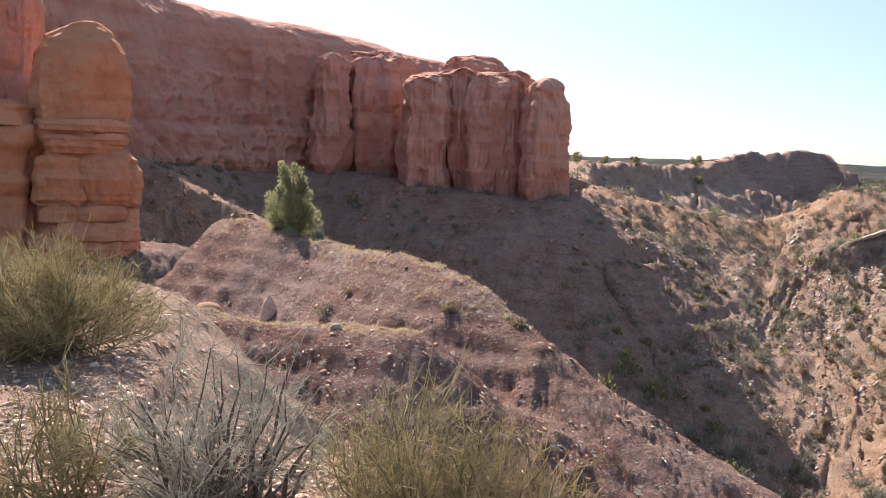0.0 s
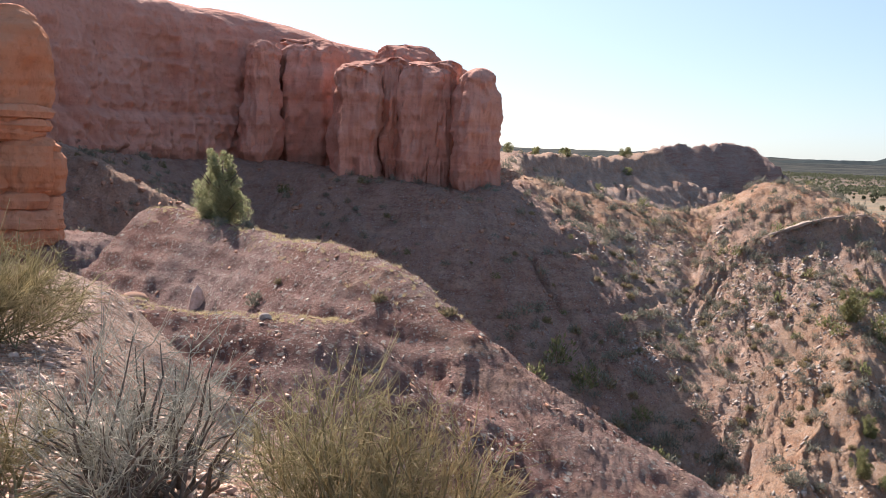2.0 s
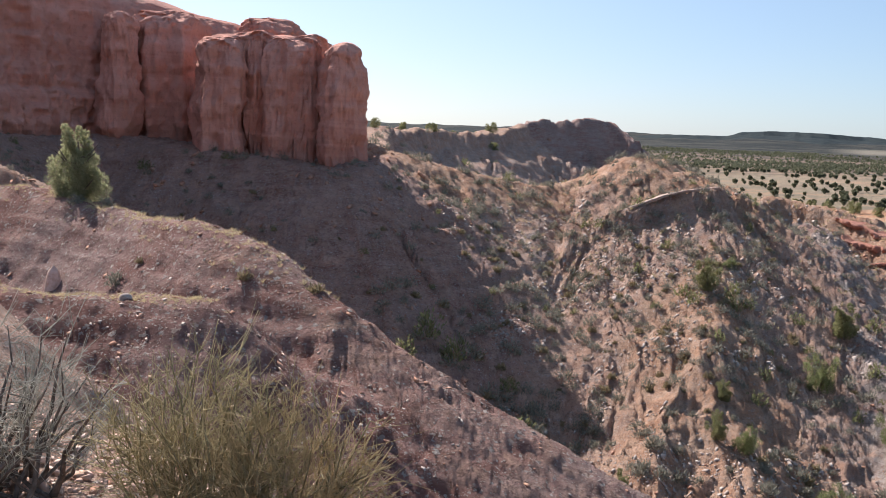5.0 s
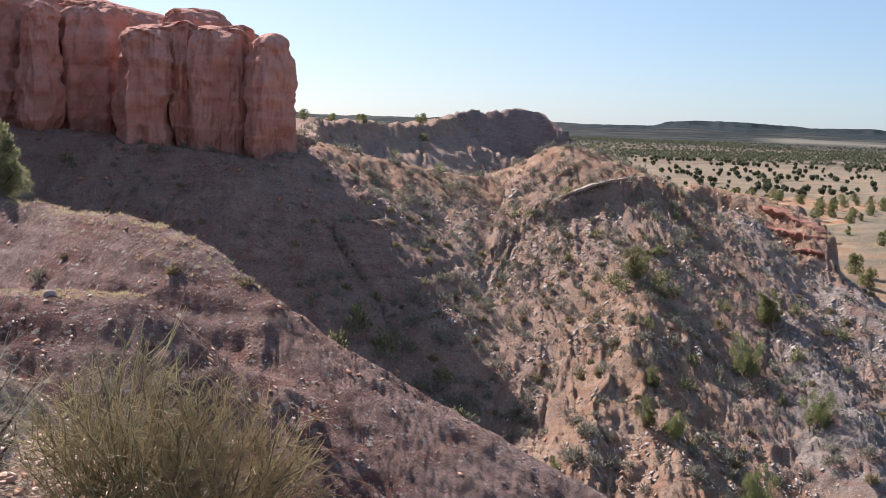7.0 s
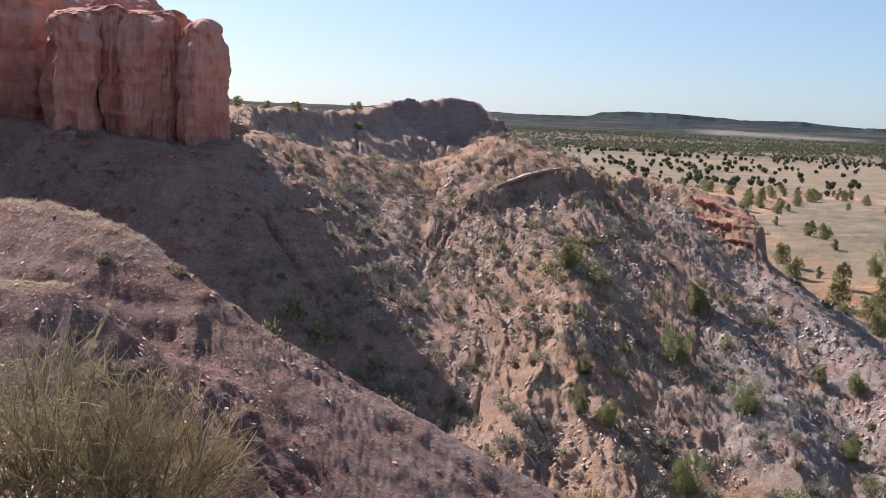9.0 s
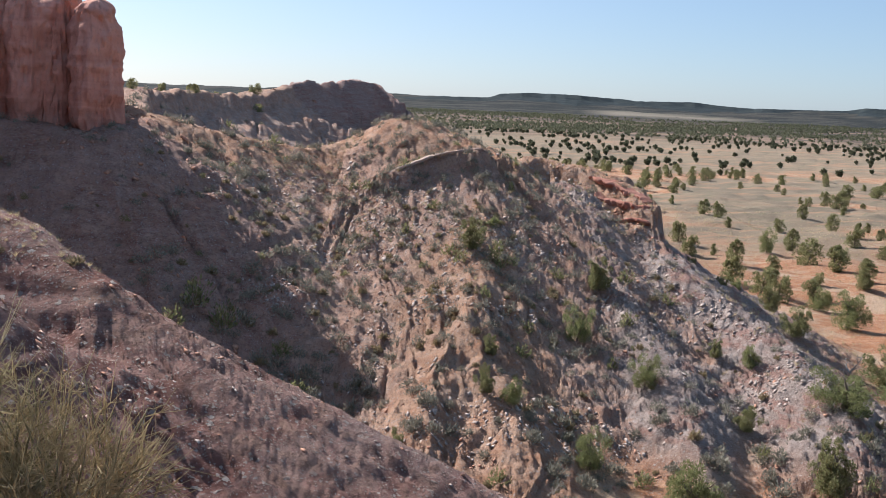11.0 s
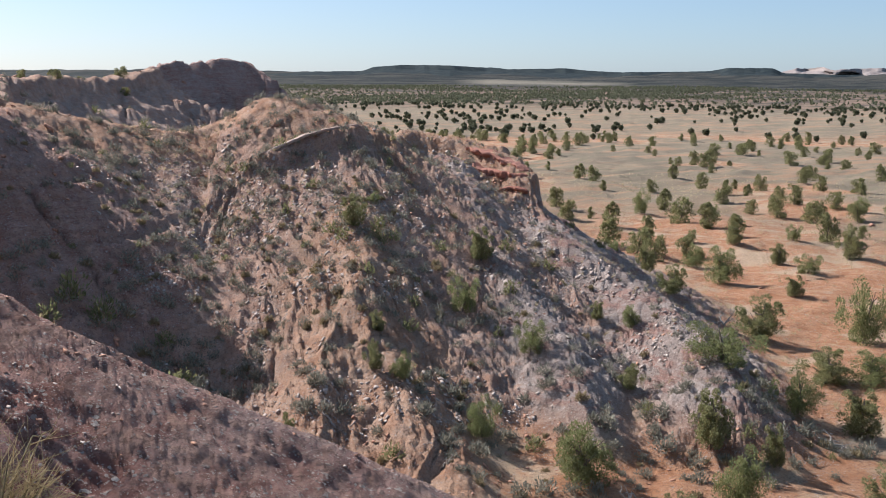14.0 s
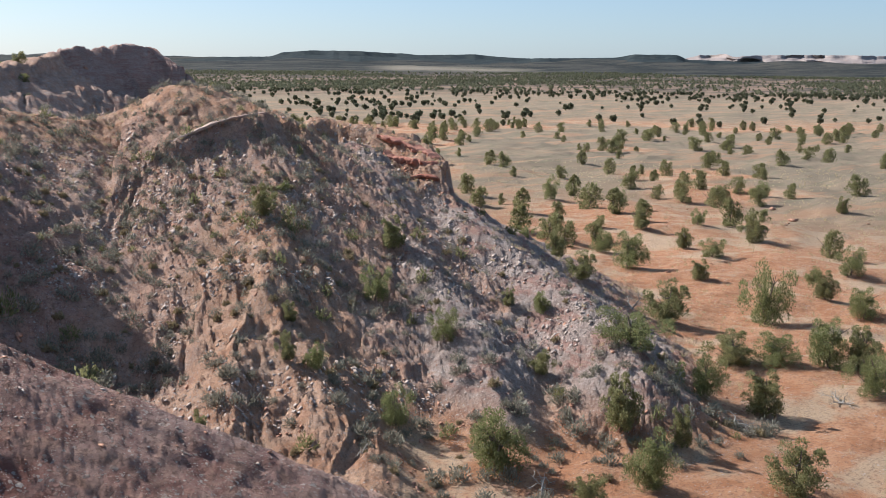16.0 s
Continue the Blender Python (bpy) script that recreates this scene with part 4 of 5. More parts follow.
# junipers of the slope: x, y, height, width to height
HILL_TREES = [(34.6, 73.5, 2.7, 0.88), (37.9, 76.8, 0.9, 1.41), (43.5, 69.2, 2.8, 1.01), (38.7, 64.0, 2.7, 0.76), (28.1, 57.1, 2.0, 0.68), (29.6, 56.1, 1.7, 0.94), (9.4, 24.1, 1.0, 0.86), (32.7, 51.7, 2.7, 0.71), (44.5, 52.1, 1.9, 0.98), (49.6, 58.3, 1.8, 0.80), (48.4, 60.7, 1.5, 0.98), (40.2, 57.5, 2.4, 0.81), (30.5, 61.6, 1.5, 0.99)]
FOOT_TREES = [(34.6, 44.2, 3.8, 0.94), (43.4, 43.4, 3.9, 0.81), (50.2, 49.4, 2.9, 1.46), (69.6, 64.5, 4.1, 1.13), (40.4, 37.9, 3.5, 0.82), (45.4, 40.4, 2.8, 0.63), (53.5, 46.0, 3.1, 0.88), (62.6, 51.4, 2.9, 1.41), (64.8, 49.2, 2.6, 1.54), (55.3, 42.3, 3.4, 1.03), (78.5, 60.6, 6.0, 0.67), (46.3, 33.2, 3.3, 1.08), (68.1, 46.6, 4.1, 0.88), (69.6, 44.8, 3.7, 1.00), (63.4, 39.8, 3.5, 0.83), (36.2, 38.1, 1.9, 1.15), (87.1, 56.2, 3.2, 1.06), (90.6, 63.0, 3.2, 1.14)]
FLAT_TREES = [(102.8, 68.4, 3.4, 0.90), (64.0, 69.8, 2.8, 1.09), (85.8, 85.9, 4.3, 1.08), (87.5, 76.5, 2.5, 1.14), (97.0, 83.2, 2.4, 1.17), (67.7, 77.7, 3.4, 0.66), (90.8, 95.5, 2.9, 1.12), (107.5, 105.2, 3.2, 1.14), (115.3, 101.8, 2.4, 0.85), (113.1, 90.4, 4.9, 0.80), (155.8, 123.3, 3.1, 1.39), (146.3, 123.6, 3.2, 0.97), (119.2, 138.5, 4.4, 0.62), (58.4, 77.6, 1.4, 0.81), (124.4, 126.5, 2.4, 0.81), (149.7, 102.1, 3.0, 0.97), (68.2, 83.1, 1.3, 1.08), (60.1, 75.3, 1.2, 1.08), (98.1, 69.8, 1.9, 1.05), (101.9, 92.1, 2.9, 1.14)]

rng = np.random.default_rng(7)
for x, y, h, w in HILL_TREES:
    near_junipers.plant(x, y, h, rng.random() * 6.28, w, label="green juniper rooted in a shale slope")
for x, y, h, w in FOOT_TREES + FLAT_TREES:
    near_junipers.plant(x, y, h, rng.random() * 6.28, w)

lone = tree("juniper_tree", 911, 2.85, 1.55, 130, 230, 0.075, LONELEAF, "bushy green juniper on a red crest", "tree", "", 10, 0.93, 0.02, ((-0.25, 0, 1.0), (0.2, 0.1, 0.97), (0.6, 0.0, 0.72), (-0.55, 0.2, 0.66), (0.1, -0.5, 0.8), (0.85, 0.1, 0.45)))
lone.matrix_basis = put(None, -5.62, 38.4, ground_at(-5.62, 38.4) - 0.1)

# open plain
known = [(x, y) for x, y, h, w in HILL_TREES + FOOT_TREES + FLAT_TREES]
placed = 0
tries = 0
while placed < 280 and tries < 20000:
    tries += 1
    a, r = radians(rng.uniform(18, 60)), math.sqrt(rng.uniform(95 ** 2, 440 ** 2))
    x, y = r * math.sin(a), r * math.cos(a)
    dens = float(fbm(np.array([x * 0.018]), np.array([y * 0.018]), octaves=3, seed=33)[0])
    keep = 0.95 if dens > 0.0 else (0.12 if r < 300 else 0.3)
    if r > 360:
        keep *= 0.6
    if r > 215 and r < 330:
        keep *= 0.8
    if rng.random() > keep or min(math.hypot(x - p, y - q) for p, q in known) < 4.5:
        continue
    if float(ground_many([x], [y], "rocky")[0]) > 0.25:
        continue
    known.append((x, y))
    plain_junipers.plant(x, y, rng.uniform(1.8, 4.0), rng.random() * 6.28, rng.uniform(0.85, 1.15))
    placed += 1


def far_woods():
    """Woods past the meadow, too many to count."""
    p = Pile()
    shapes = []
    for s in range(4):
        c = Pile()
        d = np.random.default_rng(60 + s).normal(size=(110, 3))
        d /= np.linalg.norm(d, axis=1, keepdims=True)
        lump = 0.8 + 0.2 * np.sin(3 * np.arctan2(d[:, 1], d[:, 0]) + s) * np.cos(2.5 * d[:, 2] + s)
        c.leaves(np.array([0, 0, 0.46]) + d * np.array([0.44, 0.44, 0.45]) * (lump * np.random.default_rng(80 + s).uniform(0.55, 1.0, 110))[:, None], d + np.array([0, 0, 0.5]), 0.33, 0.24, np.random.default_rng(70 + s))
        shapes.append((np.concatenate(c.v), np.concatenate(c.q)))
    n = 42000
    a = np.radians(rng.uniform(10, 62, n))
    r = np.sqrt(rng.uniform(430 ** 2, 1900 ** 2, n))
    x, y = r * np.sin(a), r * np.cos(a)
    d = fbm(x * 0.004, y * 0.004, octaves=4, seed=35)
    keep = np.where(r < 780, 0.05 + 0.09 * (d > 0.25), np.clip((r - 700) / 500, 0.2, 0.55) * np.where(d > -0.15, 1.0, 0.2))
    keep = np.where(np.degrees(a) < 20, np.maximum(keep, 0.45), keep)
    m = rng.random(n) < keep
    x, y, r = x[m], y[m], r[m]
    z, rk = ground_many(x, y), ground_many(x, y, "rocky")
    m = rk < 0.3
    x, y, z, r = x[m], y[m], z[m], r[m]
    for xi, yi, zi, ri in zip(x, y, z, r):
        h = rng.uniform(1.8, 4.2)
        if ri < 900:
            v, q = shapes[int(rng.integers(4))]
            p.add(v * h * np.array([rng.uniform(0.9, 1.2), rng.uniform(0.9, 1.2), 0.95]) + np.array([xi, yi, zi]), q)
            continue
        k = 9
        dd = rng.normal(size=(k, 3))
        dd /= np.linalg.norm(dd, axis=1, keepdims=True)
        pos = np.array([xi, yi, zi + 0.46 * h]) + dd * np.array([0.42, 0.42, 0.45]) * h * rng.uniform(0.5, 1, (k, 1))
        p.leaves(pos, dd + np.array([0, 0, 0.5]), h * 0.6, h * 0.5, rng)
    return tagged(new("far_woods", p.mesh("far_woods", FARLEAF)), "dark juniper woods scattered over the far plain", "woods", kind="stuff")


far_woods()


def shrub_mesh(name, rng, h, w, n, leaf, mat):
    """A low dome of leaf sprays over a few stems."""
    p = Pile()
    for k in range(7):
        a, t = rng.random() * 6.28, rng.uniform(0.2, 0.42) * w
        p.tube([(0, 0, -0.08), (t * 0.4 * math.cos(a), t * 0.4 * math.sin(a), h * 0.3), (t * math.cos(a), t * math.sin(a), h * rng.uniform(0.5, 0.9))], 0.02 * h + 0.006, 0.004, 3)
    d = rng.normal(size=(n, 3))
    d[:, 2] = np.abs(d[:, 2]) + 0.05
    d /= np.linalg.norm(d, axis=1, keepdims=True)
    lump = 1 + 0.25 * np.sin(3 * np.arctan2(d[:, 1], d[:, 0]) + rng.random() * 6)
    pos = d * np.array([w / 2, w / 2, h * 0.85]) * (rng.uniform(0.5, 1.0, n) * lump)[:, None]
    L = leaf * rng.uniform(0.6, 1.5, n)
    p.leaves(pos, d + rng.normal(size=(n, 3)) * 0.45 + np.array([0, 0, 0.6]), L, L * 0.42, rng)
    return p.mesh(name, mat), np.concatenate(p.v), np.concatenate(p.q)


def scatter_shrubs():
    """Sagebrush and dry brush on the slopes, one object each, of a few shapes."""
    kinds, thin = [], []
    for s, (mat, label, hh, ww) in enumerate(((SAGE, "grey-green sagebrush on a shale slope", 0.75, 1.1), (SAGE, "grey-green sagebrush on a shale slope", 0.6, 1.0), (DRYBRUSH, "dry yellow-brown brush on red soil", 0.45, 0.75), (SAGE, "grey-green sagebrush on a shale slope", 0.9, 1.15), (JUNIPER, "dark green low shrub in the gully", 1.0, 1.3))):
        kinds.append((*shrub_mesh("sagebrush" if mat is SAGE else "dry_shrub", np.random.default_rng(800 + s), hh, ww, 230, 0.16, mat), label))
        thin.append(shrub_mesh("brush", np.random.default_rng(820 + s), hh, ww, 130, 0.15, mat)[1:])
    g = np.random.default_rng(71)

    spots = []

    def one(k, x, y, sc):
        spots.append((math.hypot(x, y), k, x, y, sc, g.random() * 6.28, g.uniform(0.85, 1.2)))

    areas = ((20, 40, 54, 92, 420, 0.74, 0.2), (16, 62, 44, 106, 620, 0.8, 0.3), (-24, 58, 16, 98, 300, 0.7, 0.25), (28, 38, 54, 56, 90, 0.9, 0.1), (10, 56, 20, 78, 70, 1.0, 0.1), (8, 105, 60, 240, 110, 1.3, 0.3), (46, 70, 60, 100, 60, 0.6, 0.3), (-6, 22, 12, 38, 26, 0.42, 0.5))
    for x0, y0, x1, y1, n, size, dry in areas:
        for _ in range(n):
            x, y = g.uniform(x0, x1), g.uniform(y0, y1)
            k = 2 if g.random() < dry else (4 if g.random() < 0.06 else int(g.choice([0, 1, 3])))
            one(k, x, y, size * g.uniform(0.6, 1.5))
    for x, y, s in ((13.3, 73, 2.2), (14.8, 71, 2.0), (11.4, 71, 1.5), (17.6, 64, 1.7), (18.4, 65, 1.4)):
        one(4, x, y, s)
    # the nearest stand as things of their own, the rest as one growth of brush
    count, rest = collections.Counter(), Pile()
    for r, k, x, y, sc, turn, wide in sorted(spots):
        name = ("sagebrush", "sagebrush", "dry_shrub", "sagebrush", "green_shrub")[k]
        me, verts, quads, label = kinds[k]
        z = ground_at(x, y) - 0.06
        count[name] += 1
        if count[name] <= 270:
            ob = new(name, me)
            ob.matrix_basis = put(None, x, y, z, turn, sc, wide)
            tagged(ob, label, "shrub", "shrubs on the slopes")
        else:
            c, n = math.cos(turn), math.sin(turn)
            verts, quads = thin[k]
            v = verts * np.array([sc * wide, sc * wide, sc])
            rest.add(np.stack([v[:, 0] * c - v[:, 1] * n + x, v[:, 0] * n + v[:, 1] * c + y, v[:, 2] + z], 1), quads)
    if rest.n:
        tagged(new("brush_cover", rest.mesh("brush_cover", SAGE)), "grey-green sagebrush growing over the far slopes", "brush", kind="stuff")


scatter_shrubs()


def skyline_trees():
    g = np.random.default_rng(5)
    for _ in range(28):
        t = g.random()
        x, y = 18 + t * 80 + g.normal() * 5, 165 + t * 220 + g.normal() * 12
        plain_junipers.plant(x, y, g.uniform(1.4, 2.8), g.random() * 6, 1.3, label="small dark juniper on the ridge below the butte")


skyline_trees()


# ---- brush by the viewpoint ----
def broom(name, seed, x, y, h, w, limbs, twigs, mat, label, upright=0.8, thin=0.0032, low=0.5, wood=BARK):
    g = np.random.default_rng(seed)
    ob = thing(name, label, "shrub")
    pb, pt = Pile(), Pile()
    n = limbs
    a = g.random(n) * 2 * np.pi
    r = w / 2 * g.random(n) ** 0.6
    tip = np.stack([r * np.cos(a), r * np.sin(a), h * g.uniform(0.34, 0.96, n) * (1 - 0.4 * (2 * r / w) ** 2)], 1)
    root = np.stack([0.12 * w * g.normal(size=n), 0.12 * w * g.normal(size=n), np.full(n, -0.05)], 1)
    mid = root * 0.4 + tip * 0.5 + np.stack([0.05 * g.normal(size=n), 0.05 * g.normal(size=n), np.full(n, -0.06 * h)], 1)
    curve = lambda q, i: (1 - q) ** 2 * root[i] + 2 * q * (1 - q) * mid[i] + q ** 2 * tip[i]
    path = np.stack([curve(q, slice(None)) for q in np.linspace(0, 1, 6)], 1)
    path[:, 1:-1] += g.normal(size=(n, 4, 3)) * 0.014
    pb.tubes(path, (0.014 if wood is BARK else 0.008) * (0.6 + g.random(n)), 0.0025, 4)
    i = np.repeat(np.arange(n), twigs)
    m = len(i)
    b0 = curve(g.uniform(low, 1.0, m)[:, None], i)
    out = np.stack([np.cos(a[i]), np.sin(a[i]), 0 * i], 1) * (r[i] / (w / 2))[:, None] * 0.75 + (g.normal(size=(n, 3)) * 0.5)[i] + g.normal(size=(m, 3)) * 0.5 + np.array([0, 0, upright])
    out /= np.linalg.norm(out, axis=1, keepdims=True)
    ln = (h * g.uniform(0.06, 0.22, m) * (0.6 + 0.8 * g.random(n))[i])[:, None]
    bend = ln * (np.array([0, 0, 0.25]) + g.normal(size=(m, 3)) * 0.08)
    p1, p2 = b0 + out * ln * 0.45 + g.normal(size=(m, 3)) * 0.08 * ln, b0 + out * ln + bend
    pt.tubes(np.stack([b0, p1, p2], 1), thin * g.uniform(0.7, 1.3, m), thin * 0.6)
    for share in (1, 1, 2):
        k = slice(None, None, share)
        o2 = out[k] + g.normal(size=out[k].shape) * 0.85
        pt.tubes(np.stack([p1[k], p1[k] + o2 * ln[k] * 0.25, p1[k] + o2 * ln[k] * 0.5 + ln[k] * np.array([0, 0, 0.06])], 1), thin * 0.7, thin * 0.3)
    part("branchwork", pb.mesh("branchwork", wood, True), ob)
    part("twig_crown", pt.mesh("twig_crown", mat), ob)
    ob.matrix_basis = Matrix.Translation((x, y, ground_at(x, y)))
    return ob


def polar(az, dist):
    return dist * math.sin(radians(az)), dist * math.cos(radians(az))


broom("broom_shrub", 1, *polar(-20.7, 9.7), 1.1, 2.1, 150, 24, BROOM, "large yellow-green broom shrub on pink gravel", 0.6, 0.0034, wood=BROOMWOOD)
broom("broom_shrub", 2, *polar(-19.8, 5.1), 0.66, 1.0, 46, 13, BROOM, "yellow-green broom shrub with grey stems", 0.45, 0.0026, wood=BROOMWOOD)
broom("twiggy_shrub", 3, *polar(-11.8, 5.0), 0.84, 1.3, 60, 14, TWIG, "bare grey twiggy shrub with dark branches", 0.4, 0.0027, 0.45)
broom("broom_shrub", 4, *polar(-1.8, 4.3), 0.92, 0.76, 50, 13, BROOM, "yellow-green broom shrub at the slope edge", 0.65, 0.0026, wood=BROOMWOOD)
broom("broom_shrub", 5, *polar(3.6, 4.2), 0.76, 0.84, 50, 13, STRAW, "straw-yellow broom shrub at the slope edge", 0.6, 0.0025, wood=BROOMWOOD)


# ---- stones, grass, dead wood, distance ----
def chips(name, n, place, size, mat, seed, label, flat=0.35):
    """Loose angular stones lying on the ground, one joined mesh."""
    g = np.random.default_rng(seed)
    x, y = place(g, n)
    n = len(x)
    z = ground_many(x, y)
    L = size[0] * (size[1] / size[0]) ** (g.random(n) ** 3)
    base = np.array([[sx, sy, sz] for sz in (-1, 1) for sy in (-1, 1) for sx in (-1, 1)], dtype=float)
    v = base[None] * (1 + 0.35 * g.normal(size=(n, 8, 3))) * np.stack([L, L * g.uniform(0.45, 0.9, n), L * flat * g.uniform(0.5, 1.2, n)], 1)[:, None] * 0.5
    a, t = g.random(n) * 6.28, g.normal(size=n) * 0.35
    ct, st = np.cos(t)[:, None], np.sin(t)[:, None]
    v = np.stack([v[..., 0] * ct + v[..., 2] * st, v[..., 1], -v[..., 0] * st + v[..., 2] * ct], 2)
    ca, sa = np.cos(a)[:, None], np.sin(a)[:, None]
    v = np.stack([v[..., 0] * ca - v[..., 1] * sa, v[..., 0] * sa + v[..., 1] * ca, v[..., 2]], 2)
    # lie along the slope
    gx, gy = ((ground_many(x + 0.3, y) - ground_many(x - 0.3, y)) / 0.6, (ground_many(x, y + 0.3) - ground_many(x, y - 0.3)) / 0.6)
    v[..., 2] += np.clip(gx, -0.7, 0.7)[:, None] * v[..., 0] + np.clip(gy, -0.7, 0.7)[:, None] * v[..., 1]
    v += np.stack([x, y, z + 0.12 * L], 1)[:, None]
    f = np.array([[0, 2, 3, 1], [4, 5, 7, 6], [0, 1, 5, 4], [1, 3, 7, 5], [3, 2, 6, 7], [2, 0, 4, 6]])
    p = Pile()
    p.add(v.reshape(-1, 3), (f[None] + (np.arange(n) * 8)[:, None, None]).reshape(-1, 4))
    return tagged(new(name, p.mesh(name, mat)), label, "stones", kind="stuff")


def within(x0, y0, x1, y1, patch=0.0, scale=0.2):
    """Places in a rectangle, gathered in patches."""
    def place(g, n):
        x, y = g.uniform(x0, x1, n), g.uniform(y0, y1, n)
        keep = fbm(x * scale, y * scale, octaves=3, seed=61) > patch - g.random(n) * 0.8
        return x[keep], y[keep]
    return place


def beside(az0, az1, r0, r1):
    def place(g, n):
        a, r = np.radians(g.uniform(az0, az1, n)), r0 * (r1 / r0) ** g.random(n)
        return r * np.sin(a), r * np.cos(a)
    return place


chips("stone_litter", 24000, within(17, 52, 54, 96, 0.4), (0.06, 0.32), STONE, 1, "pale angular shale slabs strewn on the hill")
chips("stone_litter", 5000, within(17, 40, 56, 96, 0.2), (0.05, 0.3), REDSTONE, 2, "red angular rocks strewn on the hill")
chips("stone_litter", 11000, within(-12, 19, 22, 44, 0.15, 0.35), (0.02, 0.09), STONE, 3, "pale chips strewn on the purple slope")
chips("stone_litter", 7000, within(-12, 19, 22, 44, 0.15, 0.35), (0.02, 0.12), REDSTONE, 4, "red chips strewn on the purple slope")
chips("gravel", 15000, beside(-27, 6, 2.6, 20), (0.012, 0.07), PINKSTONE, 5, "pale pink gravel by the viewpoint", 0.5)
chips("gravel", 4000, beside(-27, 14, 2.6, 12), (0.01, 0.05), REDSTONE, 6, "red gravel by the viewpoint", 0.5)
chips("stone_litter", 1500, within(-5, 80, 150, 440, 0.2, 0.03), (0.25, 1.0), REDSTONE, 7, "red rocks on the far ridge and butte")
chips("stone_litter", 2500, within(-25, 66, 20, 118, 0.2), (0.12, 0.5), REDSTONE, 8, "red rocks on the shaded slope")


def tufts(name, n, place, h, mat, seed, label, blades=14, ground_shift=0.02):
    """Small tufts of dry grass, one joined mesh."""
    g = np.random.default_rng(seed)
    x, y = place(g, n)
    z = ground_many(x, y) - ground_shift
    m = len(x)
    i = np.repeat(np.arange(m), blades)
    k = len(i)
    hh = h * g.uniform(0.5, 1.3, m)[i]
    root = np.stack([x[i], y[i], z[i]], 1) + g.normal(size=(k, 3)) * np.array([0.12, 0.12, 0]) * h
    out = g.normal(size=(k, 3)) * np.array([0.5, 0.5, 0.1]) + np.array([0, 0, 0.9])
    tip = root + out * hh[:, None]
    side = np.cross(out, g.normal(size=(k, 3)))
    side /= np.linalg.norm(side, axis=1, keepdims=True)
    wd = (0.035 * hh)[:, None] + 0.002
    p = Pile()
    p.add(np.stack([root - side * wd, root + side * wd, tip], 1).reshape(-1, 3), None, np.arange(k * 3).reshape(-1, 3))
    return tagged(new(name, p.mesh(name, mat)), label, "grass", kind="stuff")


def along_line(pts, spread):
    def place(g, n):
        q = np.array(pts, dtype=float)
        s = np.concatenate([[0], np.cumsum(np.hypot(*(q[1:] - q[:-1]).T))])
        t = g.random(n) * s[-1]
        return np.interp(t, s, q[:, 0]) + g.normal(size=n) * spread, np.interp(t, s, q[:, 1]) + g.normal(size=n) * spread
    return place


tufts("dry_grass", 420, along_line([(-8.3, 41.5), (-3.6, 34.8), (-0.7, 29.3), (1.7, 25.1)], 0.45), 0.12, STRAW, 11, "straw-coloured dry grass on the crest")
tufts("dry_grass", 500, along_line([(-6.2, 21.7), (-2.5, 20.9), (-0.4, 20.3)], 0.2), 0.07, STRAW, 12, "straw-coloured dry grass on the rock rim")
tufts("dry_grass", 900, along_line([(4, 27), (7.3, 31), (12.2, 37), (18, 41)], 0.9), 0.16, STRAW, 13, "thin dry grass on the gravel spur")
tufts("dry_grass", 1500, within(24, 78, 58, 112, 0.25), 0.28, STRAW, 14, "straw-coloured dry grass on the hill top")
tufts("dry_grass", 1400, within(44, 30, 100, 75, 0.1, 0.1), 0.3, STRAW, 16, "dry grass tufts on the orange sand", 10)
tufts("dry_grass", 5000, lambda g, n: (lambda a, r: (r * np.sin(a), r * np.cos(a)))(np.radians(g.uniform(22, 60, n)), np.sqrt(g.uniform(75 ** 2, 260 ** 2, n))), 0.4, STRAW, 15, "pale dry grass on the plain", 8)


def snag(seed, x, y, h, lying=False):
    """A dead, bleached juniper: bare forked limbs."""
    g = np.random.default_rng(seed)
    ob = thing("dead_tree", "bleached dead juniper with bare forked limbs", "dead tree")
    p = Pile()

    def limb(b, d, ln, r, depth):
        d = d / np.linalg.norm(d)
        q = [b]
        for k in range(4):
            d = d + g.normal(size=3) * 0.22
            d /= np.linalg.norm(d)
            q.append(q[-1] + d * ln / 4)
        p.tube(q, r, r * 0.45, 5)
        if depth:
            for _ in range(3):
                k = int(g.integers(1, 5))
                limb(q[k], d + g.normal(size=3) * 0.8, ln * g.uniform(0.45, 0.75), r * 0.55, depth - 1)

    for _ in range(4 if lying else 2):
        d = np.array([g.normal(), g.normal(), 0.25 if lying else 1.6])
        limb(np.array([0, 0, 0.0]), d, h * (0.6 if lying else 0.5), 0.035 * h, 2)
    part("bare_wood", p.mesh("bare_wood", DEADWOOD, True), ob)
    ob.matrix_basis = Matrix.Translation((x, y, ground_at(x, y)))


snag(1, 34.8, 40.5, 2.2, True)
snag(2, 66.2, 65.5, 2.4, False)
snag(3, 51.6, 41.7, 1.8, True)
snag(4, 51.6, 40.4, 1.4, True)
snag(5, 27.6, 47.1, 1.3, False)
snag(6, 61.4, 40.8, 1.8, True)


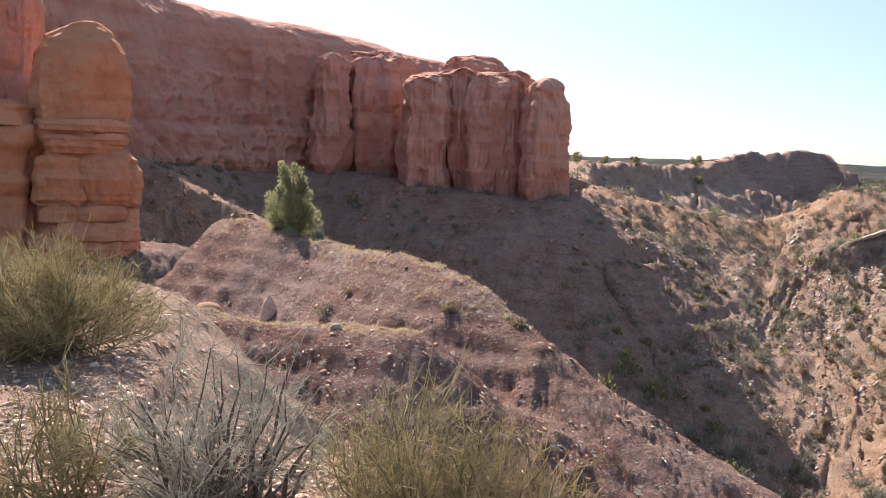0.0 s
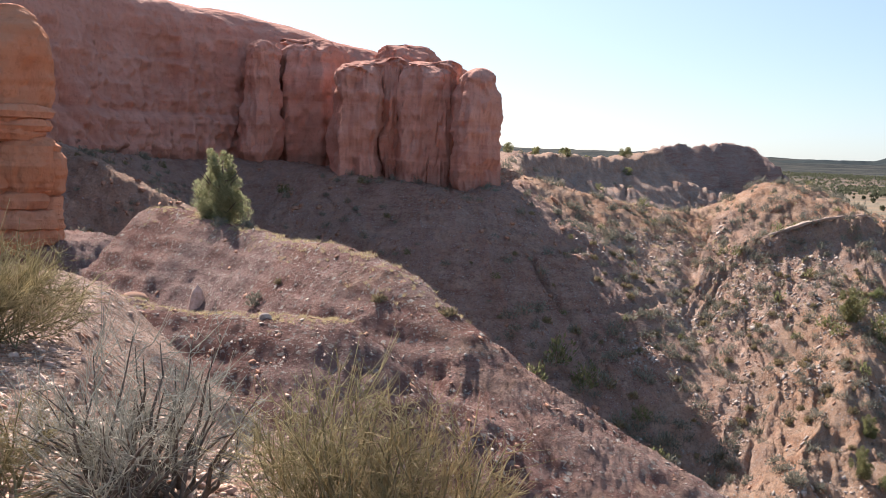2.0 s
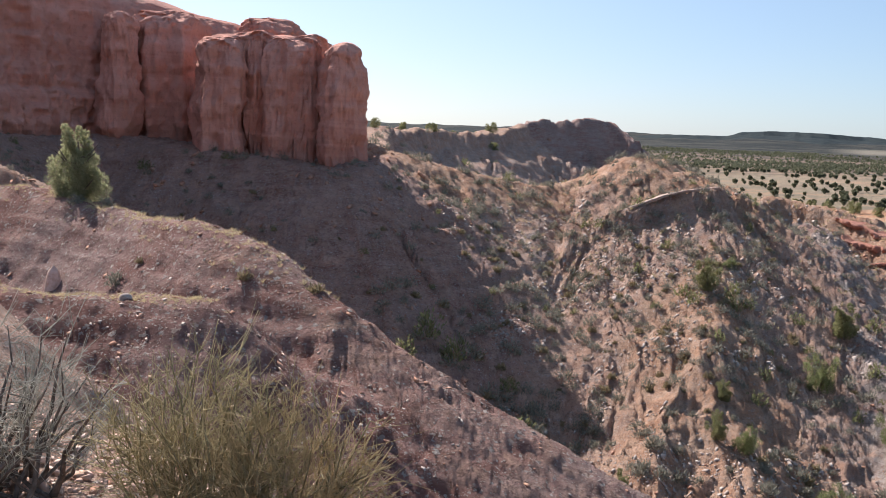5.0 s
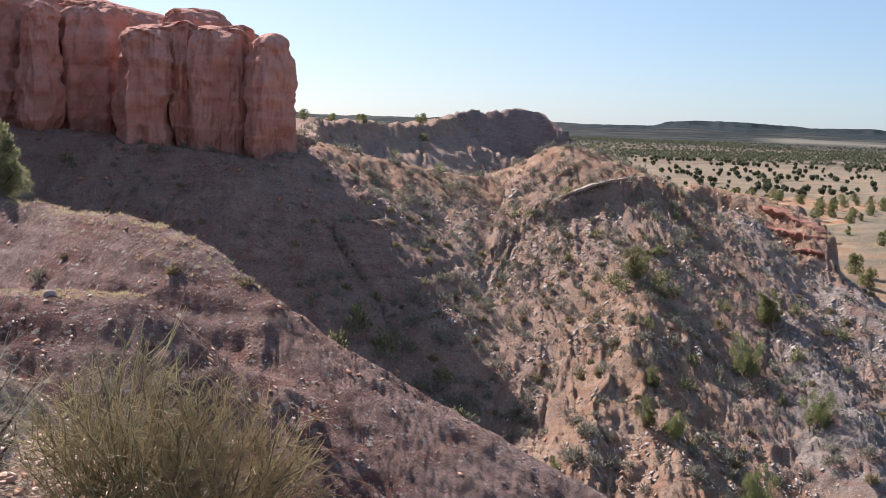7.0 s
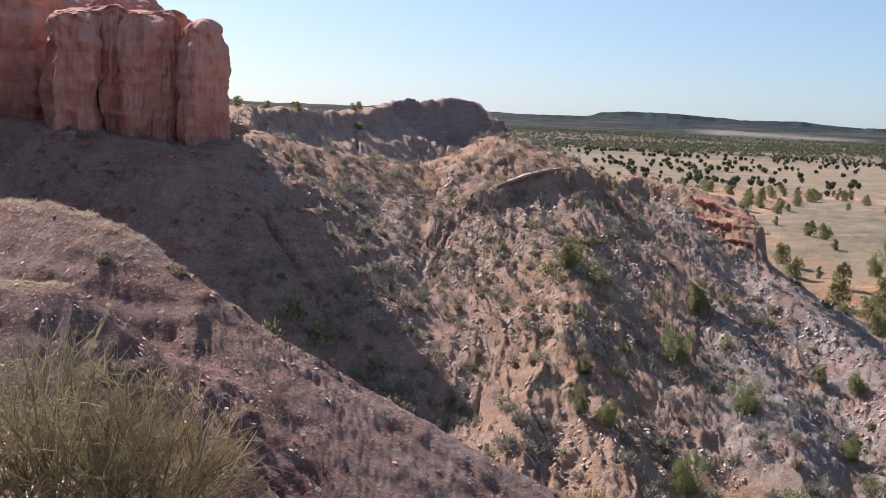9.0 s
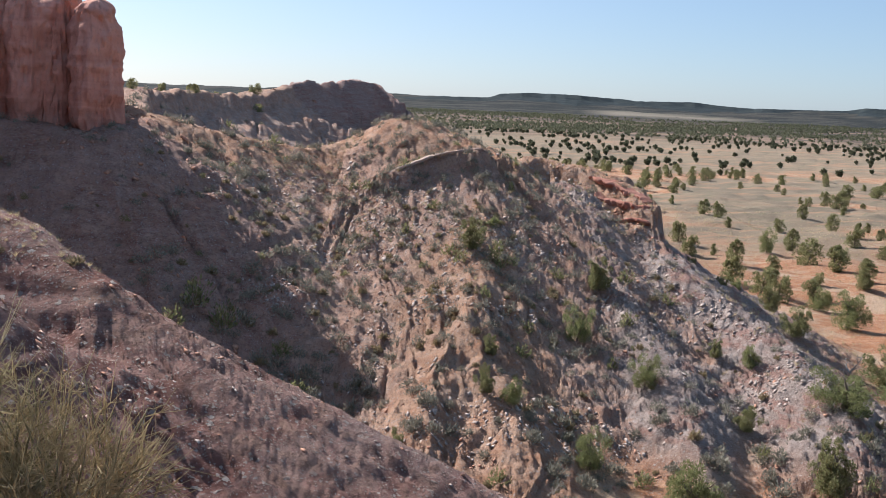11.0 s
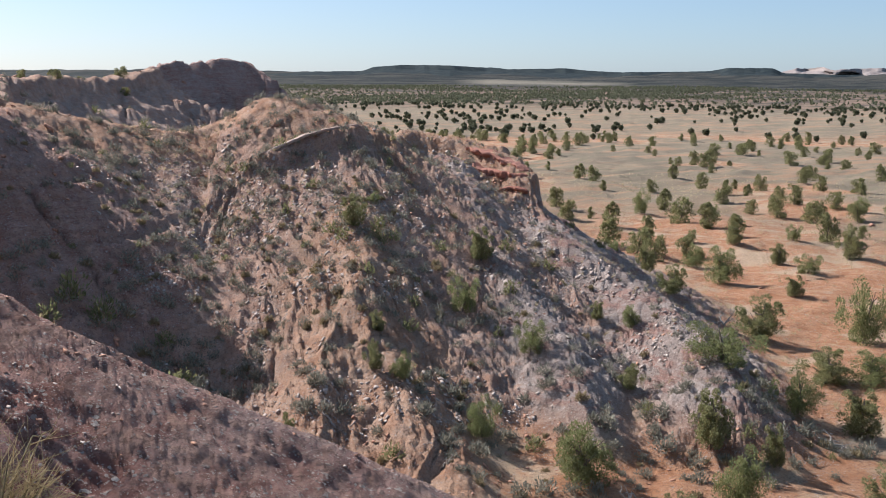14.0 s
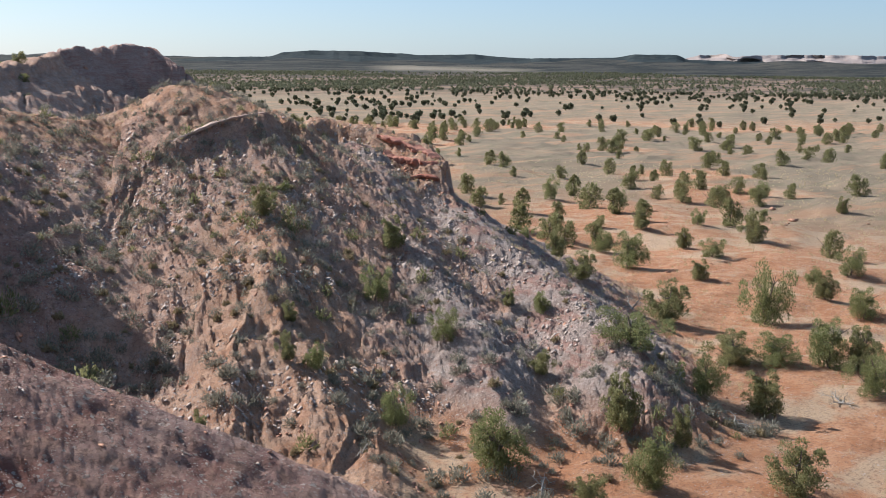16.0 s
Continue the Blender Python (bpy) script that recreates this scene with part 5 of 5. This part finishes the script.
# ---- far plateau ----
def plateau(name, steps, r0, r1, base, mat, label, seed, rough):
    """A long tableland: a slope that rises to a level rim, whose height follows smooth steps (bearing, rim height)."""
    az = np.arange(steps[0][0], steps[-1][0], 0.04)
    rim = np.interp(az, [s[0] for s in steps], [s[1] for s in steps])
    ker = np.ones(7) / 7
    rim = np.convolve(np.pad(rim, 3, "edge"), ker, "valid")
    rim = rim + 0.6 * rough * fbm(az * 4.0, az * 0.3, octaves=4, seed=seed + 8)
    rows = np.linspace(0, 1, 22)
    a = np.radians(az)
    V = []
    for v in rows:
        r = (r0 + (r1 - r0) * v) * (1 + 0.03 * fbm(az * 0.5, np.full(len(az), v), octaves=3, seed=seed))
        k = np.clip(v / 0.9, 0, 1)
        z = base + (rim - base) * (0.86 * k + 0.14 * (k > 0.93)) + rough * fbm(az * 1.5, np.full(len(az), v * 4), octaves=4, seed=seed + 3) * (1 - k) * 2
        V.append(np.stack([r * np.sin(a), r * np.cos(a), z], 1))
    V.append(np.stack([r1 * 1.04 * np.sin(a), r1 * 1.04 * np.cos(a), np.full(len(az), base - 30.0)], 1))
    me = mesh(name, np.array(V).reshape(-1, 3), grid_faces(len(V), len(az)), mat, True)
    return tagged(new(name, me), label, "plateau", kind="structure")


FAR_WOOD = plain_material("far_forest", (0.016, 0.023, 0.026), (0.04, 0.046, 0.044), 0.02)
WHITE_ROCK = rock_material("white_cliff_rock", (0.24, 0.19, 0.17), (0.30, 0.255, 0.235), (0.17, 0.13, 0.115))
plateau("far_plateau", [(4, -20), (14, -8), (20.9, -2), (23.2, 8), (25.7, 11), (26.3, 27), (28, 36), (30.5, 33), (32.9, 27), (33.5, 21), (36.5, 27), (37.7, 18), (39.4, 12), (44, 18), (44.8, 30), (47.1, 30), (47.6, 12), (52, 4), (66, 0)], 2950, 4300, -40, FAR_WOOD, "dark forested tableland on the horizon", 301, 1.2)
plateau("white_cliffs", [(46.6, 2), (47.2, 14), (48.2, 33), (49.6, 36), (50.0, 24), (51, 33), (54, 36), (58, 34), (66, 36)], 4420, 4560, -10, WHITE_ROCK, "pale sandstone cliffs on the horizon", 305, 3)
